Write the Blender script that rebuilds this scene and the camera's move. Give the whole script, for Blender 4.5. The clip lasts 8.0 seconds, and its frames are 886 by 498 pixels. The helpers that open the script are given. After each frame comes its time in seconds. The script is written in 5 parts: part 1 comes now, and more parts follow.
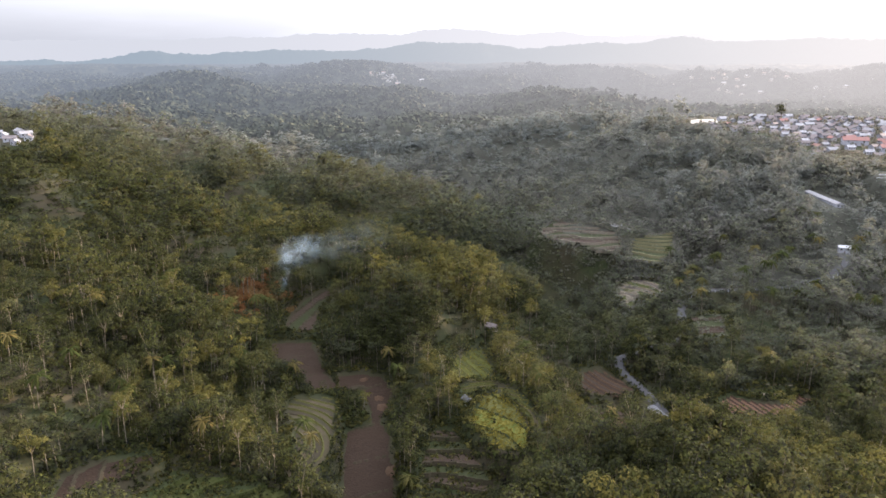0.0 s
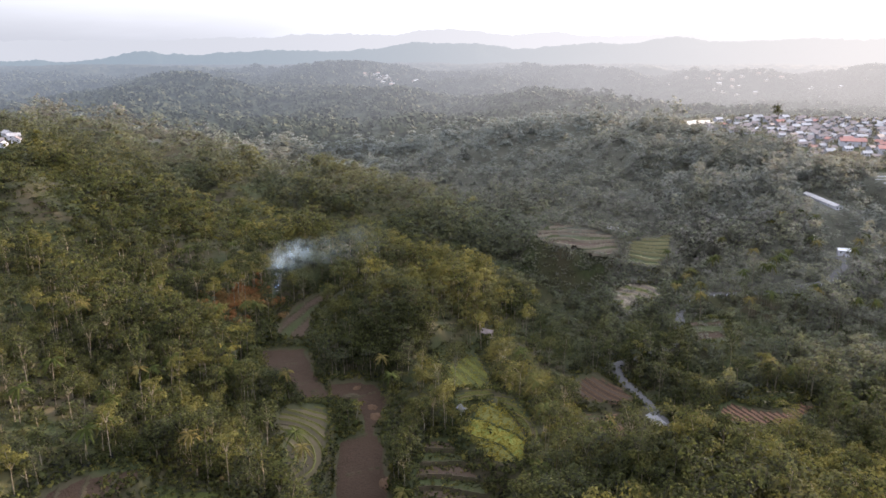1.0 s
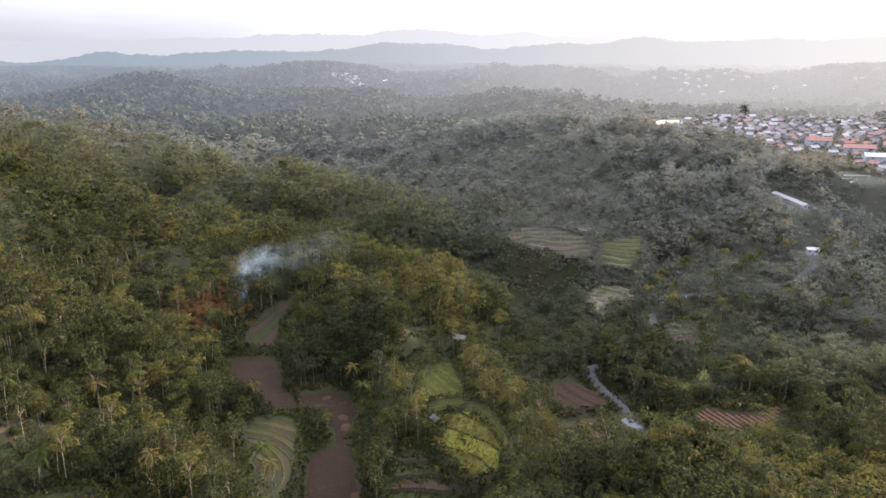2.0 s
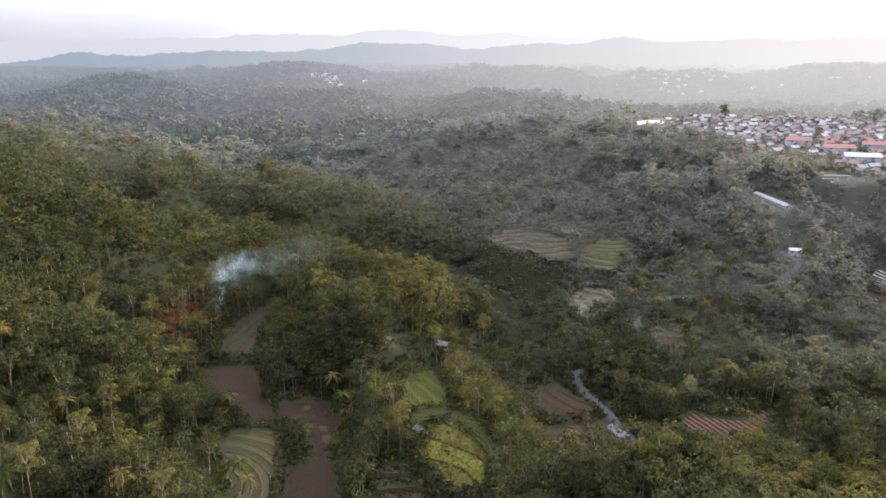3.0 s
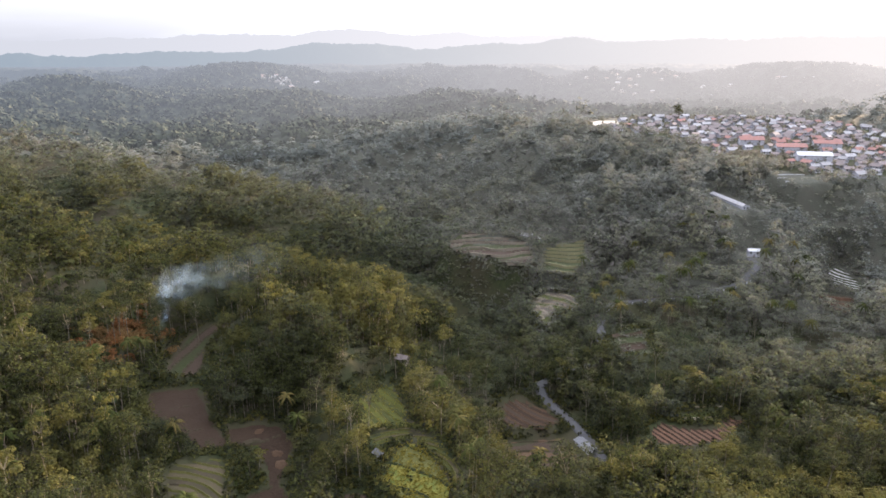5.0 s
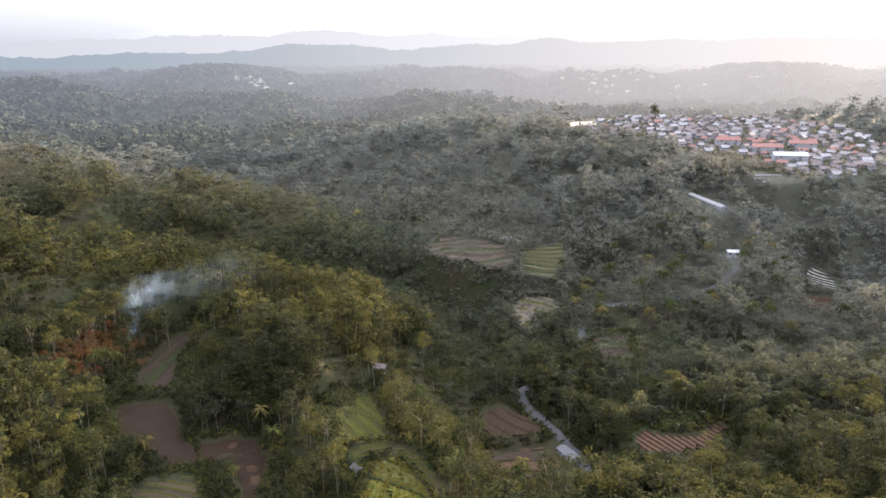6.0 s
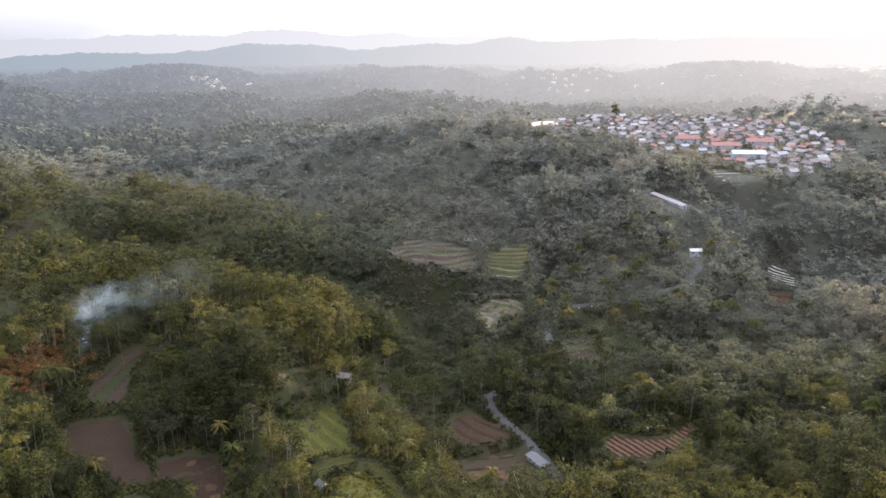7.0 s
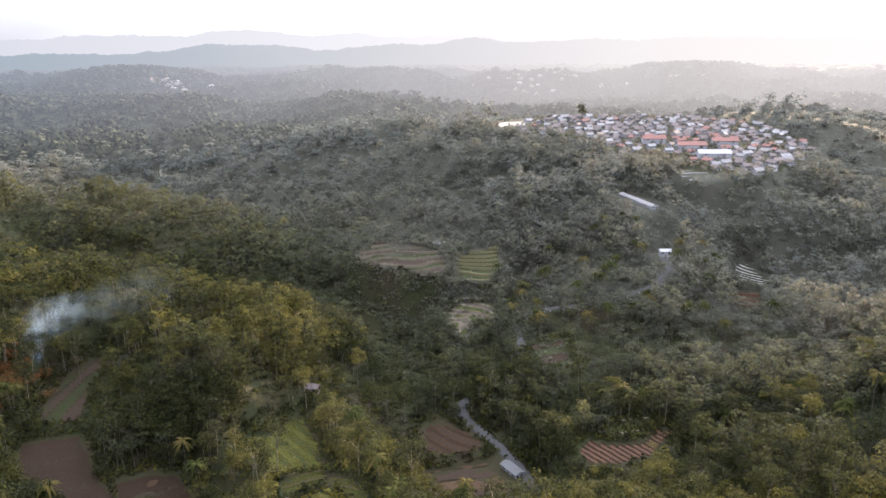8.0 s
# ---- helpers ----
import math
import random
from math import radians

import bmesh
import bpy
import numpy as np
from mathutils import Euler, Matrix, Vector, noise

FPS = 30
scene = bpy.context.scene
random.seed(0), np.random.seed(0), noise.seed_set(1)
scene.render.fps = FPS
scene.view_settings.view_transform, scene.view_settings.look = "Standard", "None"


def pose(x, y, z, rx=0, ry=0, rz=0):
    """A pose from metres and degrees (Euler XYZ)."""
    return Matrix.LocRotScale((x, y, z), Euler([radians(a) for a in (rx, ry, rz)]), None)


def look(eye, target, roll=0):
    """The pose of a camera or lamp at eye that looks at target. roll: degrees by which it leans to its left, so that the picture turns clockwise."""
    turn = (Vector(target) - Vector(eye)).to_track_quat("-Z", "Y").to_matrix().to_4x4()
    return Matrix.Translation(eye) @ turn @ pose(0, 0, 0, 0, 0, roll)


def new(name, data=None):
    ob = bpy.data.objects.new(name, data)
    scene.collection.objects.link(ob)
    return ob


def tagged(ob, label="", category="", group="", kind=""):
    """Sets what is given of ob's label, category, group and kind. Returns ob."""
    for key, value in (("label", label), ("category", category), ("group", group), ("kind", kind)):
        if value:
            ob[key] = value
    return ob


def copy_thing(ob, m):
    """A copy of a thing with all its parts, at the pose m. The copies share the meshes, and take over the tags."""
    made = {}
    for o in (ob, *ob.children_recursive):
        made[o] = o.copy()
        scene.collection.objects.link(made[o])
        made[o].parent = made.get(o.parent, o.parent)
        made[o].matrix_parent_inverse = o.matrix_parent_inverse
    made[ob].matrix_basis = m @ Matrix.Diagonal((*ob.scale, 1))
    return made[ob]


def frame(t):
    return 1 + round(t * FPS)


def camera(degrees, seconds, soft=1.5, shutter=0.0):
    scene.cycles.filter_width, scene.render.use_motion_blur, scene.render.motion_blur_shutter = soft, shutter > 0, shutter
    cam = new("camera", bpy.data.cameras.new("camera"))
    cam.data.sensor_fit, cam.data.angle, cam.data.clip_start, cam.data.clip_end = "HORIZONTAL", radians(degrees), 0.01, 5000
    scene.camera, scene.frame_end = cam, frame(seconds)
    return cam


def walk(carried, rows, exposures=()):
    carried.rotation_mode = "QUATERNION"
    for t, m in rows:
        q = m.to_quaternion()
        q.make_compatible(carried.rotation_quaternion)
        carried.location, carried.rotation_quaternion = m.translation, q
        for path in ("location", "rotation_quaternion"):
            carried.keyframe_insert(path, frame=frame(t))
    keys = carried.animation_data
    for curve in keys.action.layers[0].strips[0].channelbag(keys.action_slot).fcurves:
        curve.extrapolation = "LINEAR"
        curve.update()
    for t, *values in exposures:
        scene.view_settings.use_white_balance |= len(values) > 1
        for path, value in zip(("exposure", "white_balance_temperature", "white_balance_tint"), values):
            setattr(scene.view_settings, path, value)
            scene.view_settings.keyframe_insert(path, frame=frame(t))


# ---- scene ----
cam = camera(63.8, 8.0, soft=1.6)
PATH = [
    (0, (0.803, -11.480, 147.651), (-1.457, 26.960, 136.811), 0.01),
    (0.5, (0.685, -7.557, 147.773), (-1.295, 30.903, 136.953), 0.00),
    (1, (0.570, -3.725, 147.948), (-1.410, 34.715, 137.128), -0.01),
    (1.5, (0.544, 0.187, 148.044), (-0.656, 38.667, 137.224), -0.02),
    (3, (0.306, 11.808, 148.464), (0.966, 50.328, 137.644), -0.07),
    (3.5, (0.228, 15.704, 148.599), (1.508, 54.184, 137.779), -0.09),
    (4, (0.174, 19.597, 148.721), (1.994, 58.057, 137.901), -0.11),
    (4.5, (0.239, 23.423, 148.809), (2.579, 61.863, 138.009), -0.14),
    (4.7, (0.085, 24.886, 148.888), (2.765, 63.306, 138.068), -0.15),
    (6, (0.636, 35.107, 149.112), (4.976, 73.367, 138.332), -0.24),
    (6.5, (0.835, 39.083, 149.288), (6.255, 77.203, 138.468), -0.28),
    (7, (1.125, 42.982, 149.478), (7.525, 80.962, 138.658), -0.32),
    (7.5, (1.511, 46.878, 149.579), (8.831, 84.678, 138.759), -0.36),
    (8, (1.903, 50.801, 149.696), (10.063, 88.441, 138.876), -0.41),
]
walk(cam, [(t, look(eye, target, roll)) for t, eye, target, roll in PATH], [(0, 2.52, 6500, 17), (8, 2.52, 6500, 17)])


# ---- light ----
SUN_AZIMUTH, SUN_HEIGHT = 47, 10  # degrees from +y towards +x, above the horizon

world = bpy.data.worlds.new("world")
scene.world = world
world.use_nodes = True
wn, wl = world.node_tree.nodes, world.node_tree.links
sky = wn.new("ShaderNodeTexSky")
sky.sky_type = "NISHITA"
sky.sun_disc = False
sky.sun_elevation, sky.sun_rotation = radians(SUN_HEIGHT), radians(SUN_AZIMUTH)
sky.air_density, sky.dust_density, sky.ozone_density = 1.0, 3.0, 1.0
grey = wn.new("ShaderNodeRGBToBW")
wl.new(sky.outputs["Color"], grey.inputs["Color"])
milky = wn.new("ShaderNodeMix")  # thin high cloud whitens the whole sky
milky.data_type = "RGBA"
milky.inputs[0].default_value = 0.8
wl.new(sky.outputs["Color"], milky.inputs[6])
wl.new(grey.outputs["Val"], milky.inputs[7])
cool = wn.new("ShaderNodeMix")
cool.data_type, cool.blend_type = "RGBA", "MULTIPLY"
cool.inputs[0].default_value = 1.0
cool.inputs[7].default_value = (0.99, 1.03, 1.11, 1)
veil = wn.new("ShaderNodeMix")  # evening haze brings all of the sky towards an even white
veil.data_type = "RGBA"
veil.inputs[0].default_value = 0.84
high = wn.new("ShaderNodeTexCoord")
split = wn.new("ShaderNodeSeparateXYZ")
wl.new(high.outputs["Generated"], split.inputs["Vector"])
up = wn.new("ShaderNodeMapRange")
up.inputs["From Min"].default_value, up.inputs["From Max"].default_value = 0.1, 0.42
wl.new(split.outputs["Z"], up.inputs["Value"])
pale = wn.new("ShaderNodeMix")
pale.data_type = "RGBA"
cloud = wn.new("ShaderNodeTexNoise")  # faint streaks of cloud
stretch = wn.new("ShaderNodeMapping")
stretch.inputs["Scale"].default_value = (1.0, 1.0, 7.0)
wl.new(high.outputs["Generated"], stretch.inputs["Vector"])
wl.new(stretch.outputs["Vector"], cloud.inputs["Vector"])
cloud.inputs["Scale"].default_value, cloud.inputs["Detail"].default_value = 2.6, 5.0
dim = wn.new("ShaderNodeMapRange")
dim.inputs["From Min"].default_value, dim.inputs["From Max"].default_value = 0.4, 0.65
dim.inputs["To Min"].default_value, dim.inputs["To Max"].default_value = 1.0, 0.88
wl.new(cloud.outputs["Fac"], dim.inputs["Value"])
pale.inputs[6].default_value, pale.inputs[7].default_value = (0.625, 0.655, 0.675, 1), (4.7, 4.8, 4.9, 1)
wl.new(up.outputs["Result"], pale.inputs[0])
wl.new(pale.outputs[2], veil.inputs[7])
wl.new(milky.outputs[2], veil.inputs[6])
ahead = wn.new("ShaderNodeVectorMath")  # haze scatters the low sun forwards: the sky is brighter on the sun's side
ahead.operation = "DOT_PRODUCT"
wl.new(high.outputs["Generated"], ahead.inputs[0])
ahead.inputs[1].default_value = (math.sin(radians(SUN_AZIMUTH)), math.cos(radians(SUN_AZIMUTH)), 0)
sunward = wn.new("ShaderNodeMapRange")
sunward.inputs["From Min"].default_value, sunward.inputs["From Max"].default_value = -1, 1
sunward.inputs["To Min"].default_value, sunward.inputs["To Max"].default_value = 0.3, 1.42
wl.new(ahead.outputs["Value"], sunward.inputs["Value"])
brighter = wn.new("ShaderNodeMath")
brighter.operation = "MULTIPLY"
wl.new(sunward.outputs["Result"], brighter.inputs[0])
wl.new(dim.outputs["Result"], brighter.inputs[1])
streaky = wn.new("ShaderNodeVectorMath")
streaky.operation = "SCALE"
wl.new(veil.outputs[2], streaky.inputs[0])
wl.new(brighter.outputs["Value"], streaky.inputs["Scale"])
wl.new(streaky.outputs["Vector"], cool.inputs[6])
wn["Background"].inputs["Strength"].default_value = 0.215
wl.new(cool.outputs[2], wn["Background"].inputs["Color"])

sun_data = bpy.data.lights.new("sun", "SUN")
sun_data.energy, sun_data.angle, sun_data.color = 4.4, radians(2.0), (1.0, 0.77, 0.52)
sun_far = Vector((math.sin(radians(SUN_AZIMUTH)) * math.cos(radians(SUN_HEIGHT)),
                  math.cos(radians(SUN_AZIMUTH)) * math.cos(radians(SUN_HEIGHT)), math.sin(radians(SUN_HEIGHT))))
sun = new("sun", sun_data)
sun.matrix_world = look(sun_far * 400 + Vector((0, 300, 0)), (0, 300, 0))


# ---- the lie of the land ----
def value_noise(x, y, size, seed=0):
    """Smooth noise from 0 to 1 with features of that size in metres."""
    x, y = np.asarray(x, float) / size + 1000.3, np.asarray(y, float) / size + 1000.7
    xi, yi = np.floor(x).astype(np.int64), np.floor(y).astype(np.int64)
    u, v = x - xi, y - yi
    u, v = u * u * (3 - 2 * u), v * v * (3 - 2 * v)

    def corner(a, b):
        k = (a * 374761393 + b * 668265263 + seed * 974634777) & 0xFFFFFFFF
        k = ((k ^ (k >> 13)) * 1274126177) & 0xFFFFFFFF
        return ((k ^ (k >> 16)) & 0xFFFF) / 65535.0

    low = corner(xi, yi) * (1 - u) + corner(xi + 1, yi) * u
    high = corner(xi, yi + 1) * (1 - u) + corner(xi + 1, yi + 1) * u
    return low * (1 - v) + high * v


HILLS = []


def hill(x, y, height, along, across, turn):
    """A rounded hill, or a dale where the height is negative; its long axis turned from +x by degrees."""
    HILLS.append((x, y, height, along, across, math.cos(radians(turn)), math.sin(radians(turn))))


BASE = 5.2
hill(-330, 520, 28.2, 200, 110, 60)  # left shoulder
hill(-480, 700, 59.5, 230, 150, 60)  # left crest
hill(-215, 290, 29.0, 110, 45, 95)  # left foot
hill(-190, 430, -13.2, 90, 70, 70)  # left spur
hill(-90, 500, 25.3, 110, 45, 50)  # back spur
hill(-15, 350, -8.1, 55, 38, 80)  # knoll
hill(15, 255, 8.2, 45, 28, 80)  # paddy spur
hill(95, 205, 2.3, 45, 32, 20)  # bush knoll
hill(185, 240, -6.6, 50, 30, 20)  # bush tail
hill(-60, 310, -7.0, 130, 32, 115)  # mud dale
hill(75, 345, -18.3, 90, 34, 70)  # road dale
hill(270, 400, -27.9, 110, 45, 20)  # side dale
hill(340, 500, -21.5, 60, 45, 60)  # side dale head
hill(180, 460, -6.3, 70, 50, 50)  # rise
hill(250, 545, 21.7, 60, 45, 30)  # shed rise
hill(120, 570, -8.9, 70, 45, 20)  # field rise
hill(40, 560, -28.2, 120, 45, 100)  # gorge
hill(-160, 790, -37.2, 150, 50, 160)  # gorge head
hill(-110, 590, -11.5, 120, 40, 130)  # crest spur
hill(120, 500, -25.7, 60, 35, 20)  # field foot
hill(-40, 225, -23.5, 70, 30, 110)  # mud foot
hill(380, 720, 22.5, 160, 110, 10)  # town flat
hill(215, 790, 23.6, 110, 80, 40)  # town brow
hill(110, 960, 39.1, 190, 110, 150)  # mid ridge
hill(0, 40, 40.5, 300, 70, 0)  # near ground
hill(-420, 300, 40.9, 150, 110, 80)  # far left
hill(190, 310, -27.1, 80, 35, 20)  # right dale
hill(330, 250, 32.9, 110, 110, 0)  # right near
hill(-380, 1200, 18.2, 260, 160, 170)  # west upland
hill(-280, 660, -30.7, 60, 60, 0)  # hollow
hill(-120, 900, 1.0, 120, 90, 40)  # back hill
hill(640, 800, 61.8, 220, 220, 0)  # right upland
hill(100, 1600, 46.0, 700, 220, 0)  # flat far
hill(-24, 356, 10.0, 36, 22, 80)  # brow above the mud
hill(66, 268, -11.0, 28, 20, 20)  # hollow below the earth lot
hill(-400, 810, 2.8, 160, 70, 140)  # long spur down from the left crest
hill(-300, 705, 8.4, 90, 50, 140)
hill(-225, 655, 19.6, 70, 40, 170)
hill(-150, 640, 6.0, 70, 40, 150)
hill(-90, 560, -15.0, 80, 38, 130)  # dale behind the smoke
hill(-45, 500, -14.9, 60, 35, 120)
hill(-60, 420, 9.6, 60, 35, 60)  # back of the knoll
hill(5, 425, 7.6, 40, 30, 90)
hill(-215, 740, 9.2, 60, 40, 150)
hill(-150, 880, -8.9, 120, 60, 170)
hill(30, 845, -11.0, 120, 60, 0)
hill(-250, 1010, -16.9, 150, 80, 150)
hill(20, 600, 9.6, 60, 60, 0)
hill(-300, 600, -12.7, 100, 60, 140)
hill(300, 480, 6.4, 80, 60, 0)
hill(80, 217, 15.0, 22, 15, -10)  # grove mound
hill(-30, 318, 20.0, 20, 13, 75)  # steep bank over the mud
hill(-180, 360, -7.4, 80, 50, 90)
hill(-370, 630, 5.0, 60, 45, 140)
hill(-480, 750, 18.0, 70, 60, 140)  # left top
hill(570, 780, 3.0, 60, 50, 0)  # wooded top beyond the town
hill(230, 735, -12.0, 60, 40, 20)
hill(358, 514, 21.0, 48, 17, 0)  # wooded foot of the town's slope


class Plot:
    """A cleared piece of land: its outline, and the plane in which it lies (a height at a place, and the rise along y)."""

    def __init__(self, outline, x, y, z, rise_x, rise_y, sink):
        self.outline, self.plane, self.sink = np.array(outline, float), (x, y, z, rise_x, rise_y), sink

    def height(self, x, y):
        px, py, pz, rise_x, rise_y = self.plane
        return pz + rise_x * (x - px) + rise_y * (y - py)

    def inside(self, x, y):
        """Metres inside the outline; negative outside."""
        best, odd = np.full(x.shape, 1e9), np.zeros(x.shape, bool)
        for (ax, ay), (bx, by) in zip(self.outline, np.roll(self.outline, -1, 0)):
            t = np.clip(((x - ax) * (bx - ax) + (y - ay) * (by - ay)) / ((bx - ax) ** 2 + (by - ay) ** 2), 0, 1)
            best = np.minimum(best, np.hypot(x - ax - t * (bx - ax), y - ay - t * (by - ay)))
            if ay != by:
                odd ^= ((ay > y) != (by > y)) & (x < (bx - ax) * (y - ay) / (by - ay) + ax)
        return np.where(odd, best, -best)


PLOTS = {}
PLOTS["upper_mud"] = Plot([(-119, 353), (-93, 358), (-83, 330), (-73, 311), (-68, 301), (-79, 297), (-93, 311), (-113, 329)],
                      -100, 350, -11, 0, 0.03, 0.8)
PLOTS["track_bank"] = Plot([(-113, 362), (-105, 360), (-94, 360), (-92, 366), (-96, 379), (-98, 392), (-94, 404), (-88, 416), (-93, 424), (-103, 419), (-112, 404),
                              (-114, 389), (-115, 374)], -109, 364, -7, 0, 0.1, 1.2)
PLOTS["lower_mud"] = Plot([(-75, 316), (-60, 319), (-48, 315), (-41, 303), (-42, 289), (-44, 279), (-37, 269), (-33, 241), (-30, 218),
                       (-52, 216), (-59, 257), (-60, 272), (-50, 278), (-57, 298), (-69, 302)], -43, 295, -14, 0, 0.14, 1.2)
PLOTS["curled_steps"] = Plot([(-90, 276), (-84, 284), (-69, 289), (-64, 280), (-62, 262), (-60, 247), (-62, 224), (-71, 227),
                          (-75, 241), (-81, 260)], -75, 280, -9, -0.1, 0.08, 1.0)
PLOTS["ripe_rice"] = Plot([(1, 268), (9, 271), (16, 260), (22, 246), (19, 231), (12, 229), (5, 232), (0, 241), (-5, 249)],
                      8, 255, 3, 0, 0.12, 1.4)
PLOTS["green_steps"] = Plot([(-22, 320), (-22, 306), (-16, 296), (-7, 289), (2, 280), (12, 286), (8, 298), (8, 310), (4, 326), (2, 336), (-5, 336), (-11, 326)], 5, 300, -1.5, 0, -0.06, 1.2)
PLOTS["rim_steps"] = Plot([(-11, 274), (-3, 278), (6, 278), (15, 274), (22, 263), (28, 247), (24, 236), (21, 246), (15, 260), (9, 270), (1, 270), (-7, 266)],
                          8, 255, 3.4, 0, 0.12, 1.4)
PLOTS["shaded_steps"] = Plot([(-20, 250), (-11, 253), (-1, 237), (7, 220), (1, 214), (-21, 213), (-22, 231)], -5, 235, -6, 0, 0.2, 1.6)
PLOTS["red_steps"] = Plot([(53, 340), (62, 344), (74, 334), (80, 322), (77, 318), (62, 318), (51, 321)], 72, 335, -18, 0, 0.15, 1.4)
PLOTS["earth_lot"] = Plot([(49, 315), (75, 317), (85, 318), (90, 299), (82, 288), (63, 290), (45, 304)], 70, 300, -24, 0, 0, 0.7)
PLOTS["red_rows"] = Plot([(108, 292), (117, 298), (125, 293), (136, 291), (150, 300), (155, 293), (139, 280), (121, 277), (108, 280)],
                     114, 294, -7, 0, 0.1, 0.8)
PLOTS["back_meadow"] = Plot([(126, 306), (151, 306), (147, 299), (137, 293), (126, 295)], 114, 294, -7, 0, 0.1, 0.8)
PLOTS["far_steps_west"] = Plot([(44, 541), (61, 563), (90, 554), (106, 542), (107, 516), (97, 506), (82, 512), (56, 527)],
                           113, 547, 9, 0, 0.22, 1.9)
PLOTS["far_steps_east"] = Plot([(115, 532), (151, 541), (145, 516), (129, 490), (107, 497)], 113, 547, 9, 0, 0.22, 1.9)
PLOTS["sand_pit"] = Plot([(90, 466), (108, 484), (130, 479), (125, 457), (107, 452), (98, 431)], 107, 465, -14, 0, 0.12, 1.0)
PLOTS["sheet_beds"] = Plot([(315, 495), (329, 500), (328, 467), (317, 458), (306, 471)], 323, 496, -4, 0.1, 0.15, 1.4)
PLOTS["brown_slope"] = Plot([(293, 467), (312, 456), (301, 432), (284, 430), (282, 446)], 323, 496, -4, 0.1, 0.15, 1.0)
PLOTS["red_bank"] = Plot([(-139, 172), (-140, 191), (-132, 202), (-124, 206), (-117, 209), (-112, 205), (-113, 200), (-118, 193), (-124, 189), (-130, 182), (-133, 172)],
                         -125, 205, 9, -0.1, 0.08, 0.9)
PLOTS["dark_lawn"] = Plot([(-111, 209), (-100, 206), (-77, 205), (-66, 202), (-62, 192), (-90, 178), (-126, 178), (-124, 187), (-116, 194), (-111, 201)],
                          -90, 205, 1, -0.1, 0.06, 1.0)
PLOTS["small_shelf"] = Plot([(123, 386), (144, 391), (136, 360), (120, 362)], 165, 395, -2, 0, 0.1, 1.2)
PLOTS["pale_strip"] = Plot([(96, 559), (112, 553), (119, 545), (116, 542), (108, 548), (98, 554)], 113, 547, 10.2, 0, 0.22, 0.8)
PLOTS["shed_yard"] = Plot([(253, 515), (271, 515), (274, 576), (256, 576)], 262, 545, 35, 0, 0.02, 0)
PLOTS["house_yard"] = Plot([(237, 462), (257, 462), (257, 483), (237, 483)], 247, 472, 13, 0, 0, 0)
PLOTS["hamlet"] = Plot([(-432, 548), (-388, 540), (-374, 560), (-384, 584), (-424, 598)], -400, 570, 74, 0, 0.12, 0)
PLOTS["town_bank"] = Plot([(318, 644), (340, 648), (344, 662), (324, 660)], 330, 652, 57.6, 0, 0.12, 0.8)
PLOTS["town_steps"] = Plot([(308, 566), (324, 578), (342, 562), (344, 546), (318, 548)], 328, 562, 49.5, 0, 0.2, 1.2)
PLOTS["bare_brow"] = Plot([(228, 800), (262, 808), (266, 832), (232, 826)], 240, 815, 69.3, 0, 0.07, 0.8)
PLOTS["burnt_slope"] = Plot([(-148, 362), (-157, 410), (-139, 415), (-124, 376), (-133, 352)], -140, 385, 5, 0, 0, None)
TOWN = Plot([(226, 830), (238, 770), (300, 720), (292, 630), (330, 575), (372, 552), (425, 580), (500, 640), (530, 780), (450, 840), (330, 850)],
            380, 640, 56, 0, 0.07, 0)
ROAD = np.array([(95, 270, -24), (91, 290, -23.5), (91, 300, -23), (87, 317, -21.8), (80.5, 333, -20), (75.5, 344, -18.5), (76, 354, -16.5),
                 (90, 360, -14), (107, 366, -12), (116, 380, -10.5), (121, 397, -9), (126, 422, -7.5), (133, 433, -5.5), (147, 434, -3),
                 (185, 428, 1), (218, 430, 8), (236, 446, 13), (240, 462, 15)], float)


def smooth(a, b, v):
    t = np.clip((v - a) / (b - a), 0, 1)
    return t * t * (3 - 2 * t)


def off_road(x, y):
    """Metres from the middle of the road, and the road's height there."""
    best, level = np.full(x.shape, 1e9), np.zeros(x.shape)
    for a, b in zip(ROAD[:-1], ROAD[1:]):
        d = b - a
        t = np.clip(((x - a[0]) * d[0] + (y - a[1]) * d[1]) / (d[0] ** 2 + d[1] ** 2), 0, 1)
        away = np.hypot(x - a[0] - t * d[0], y - a[1] - t * d[1])
        level = np.where(away < best, a[2] + t * d[2], level)
        best = np.minimum(best, away)
    return best, level


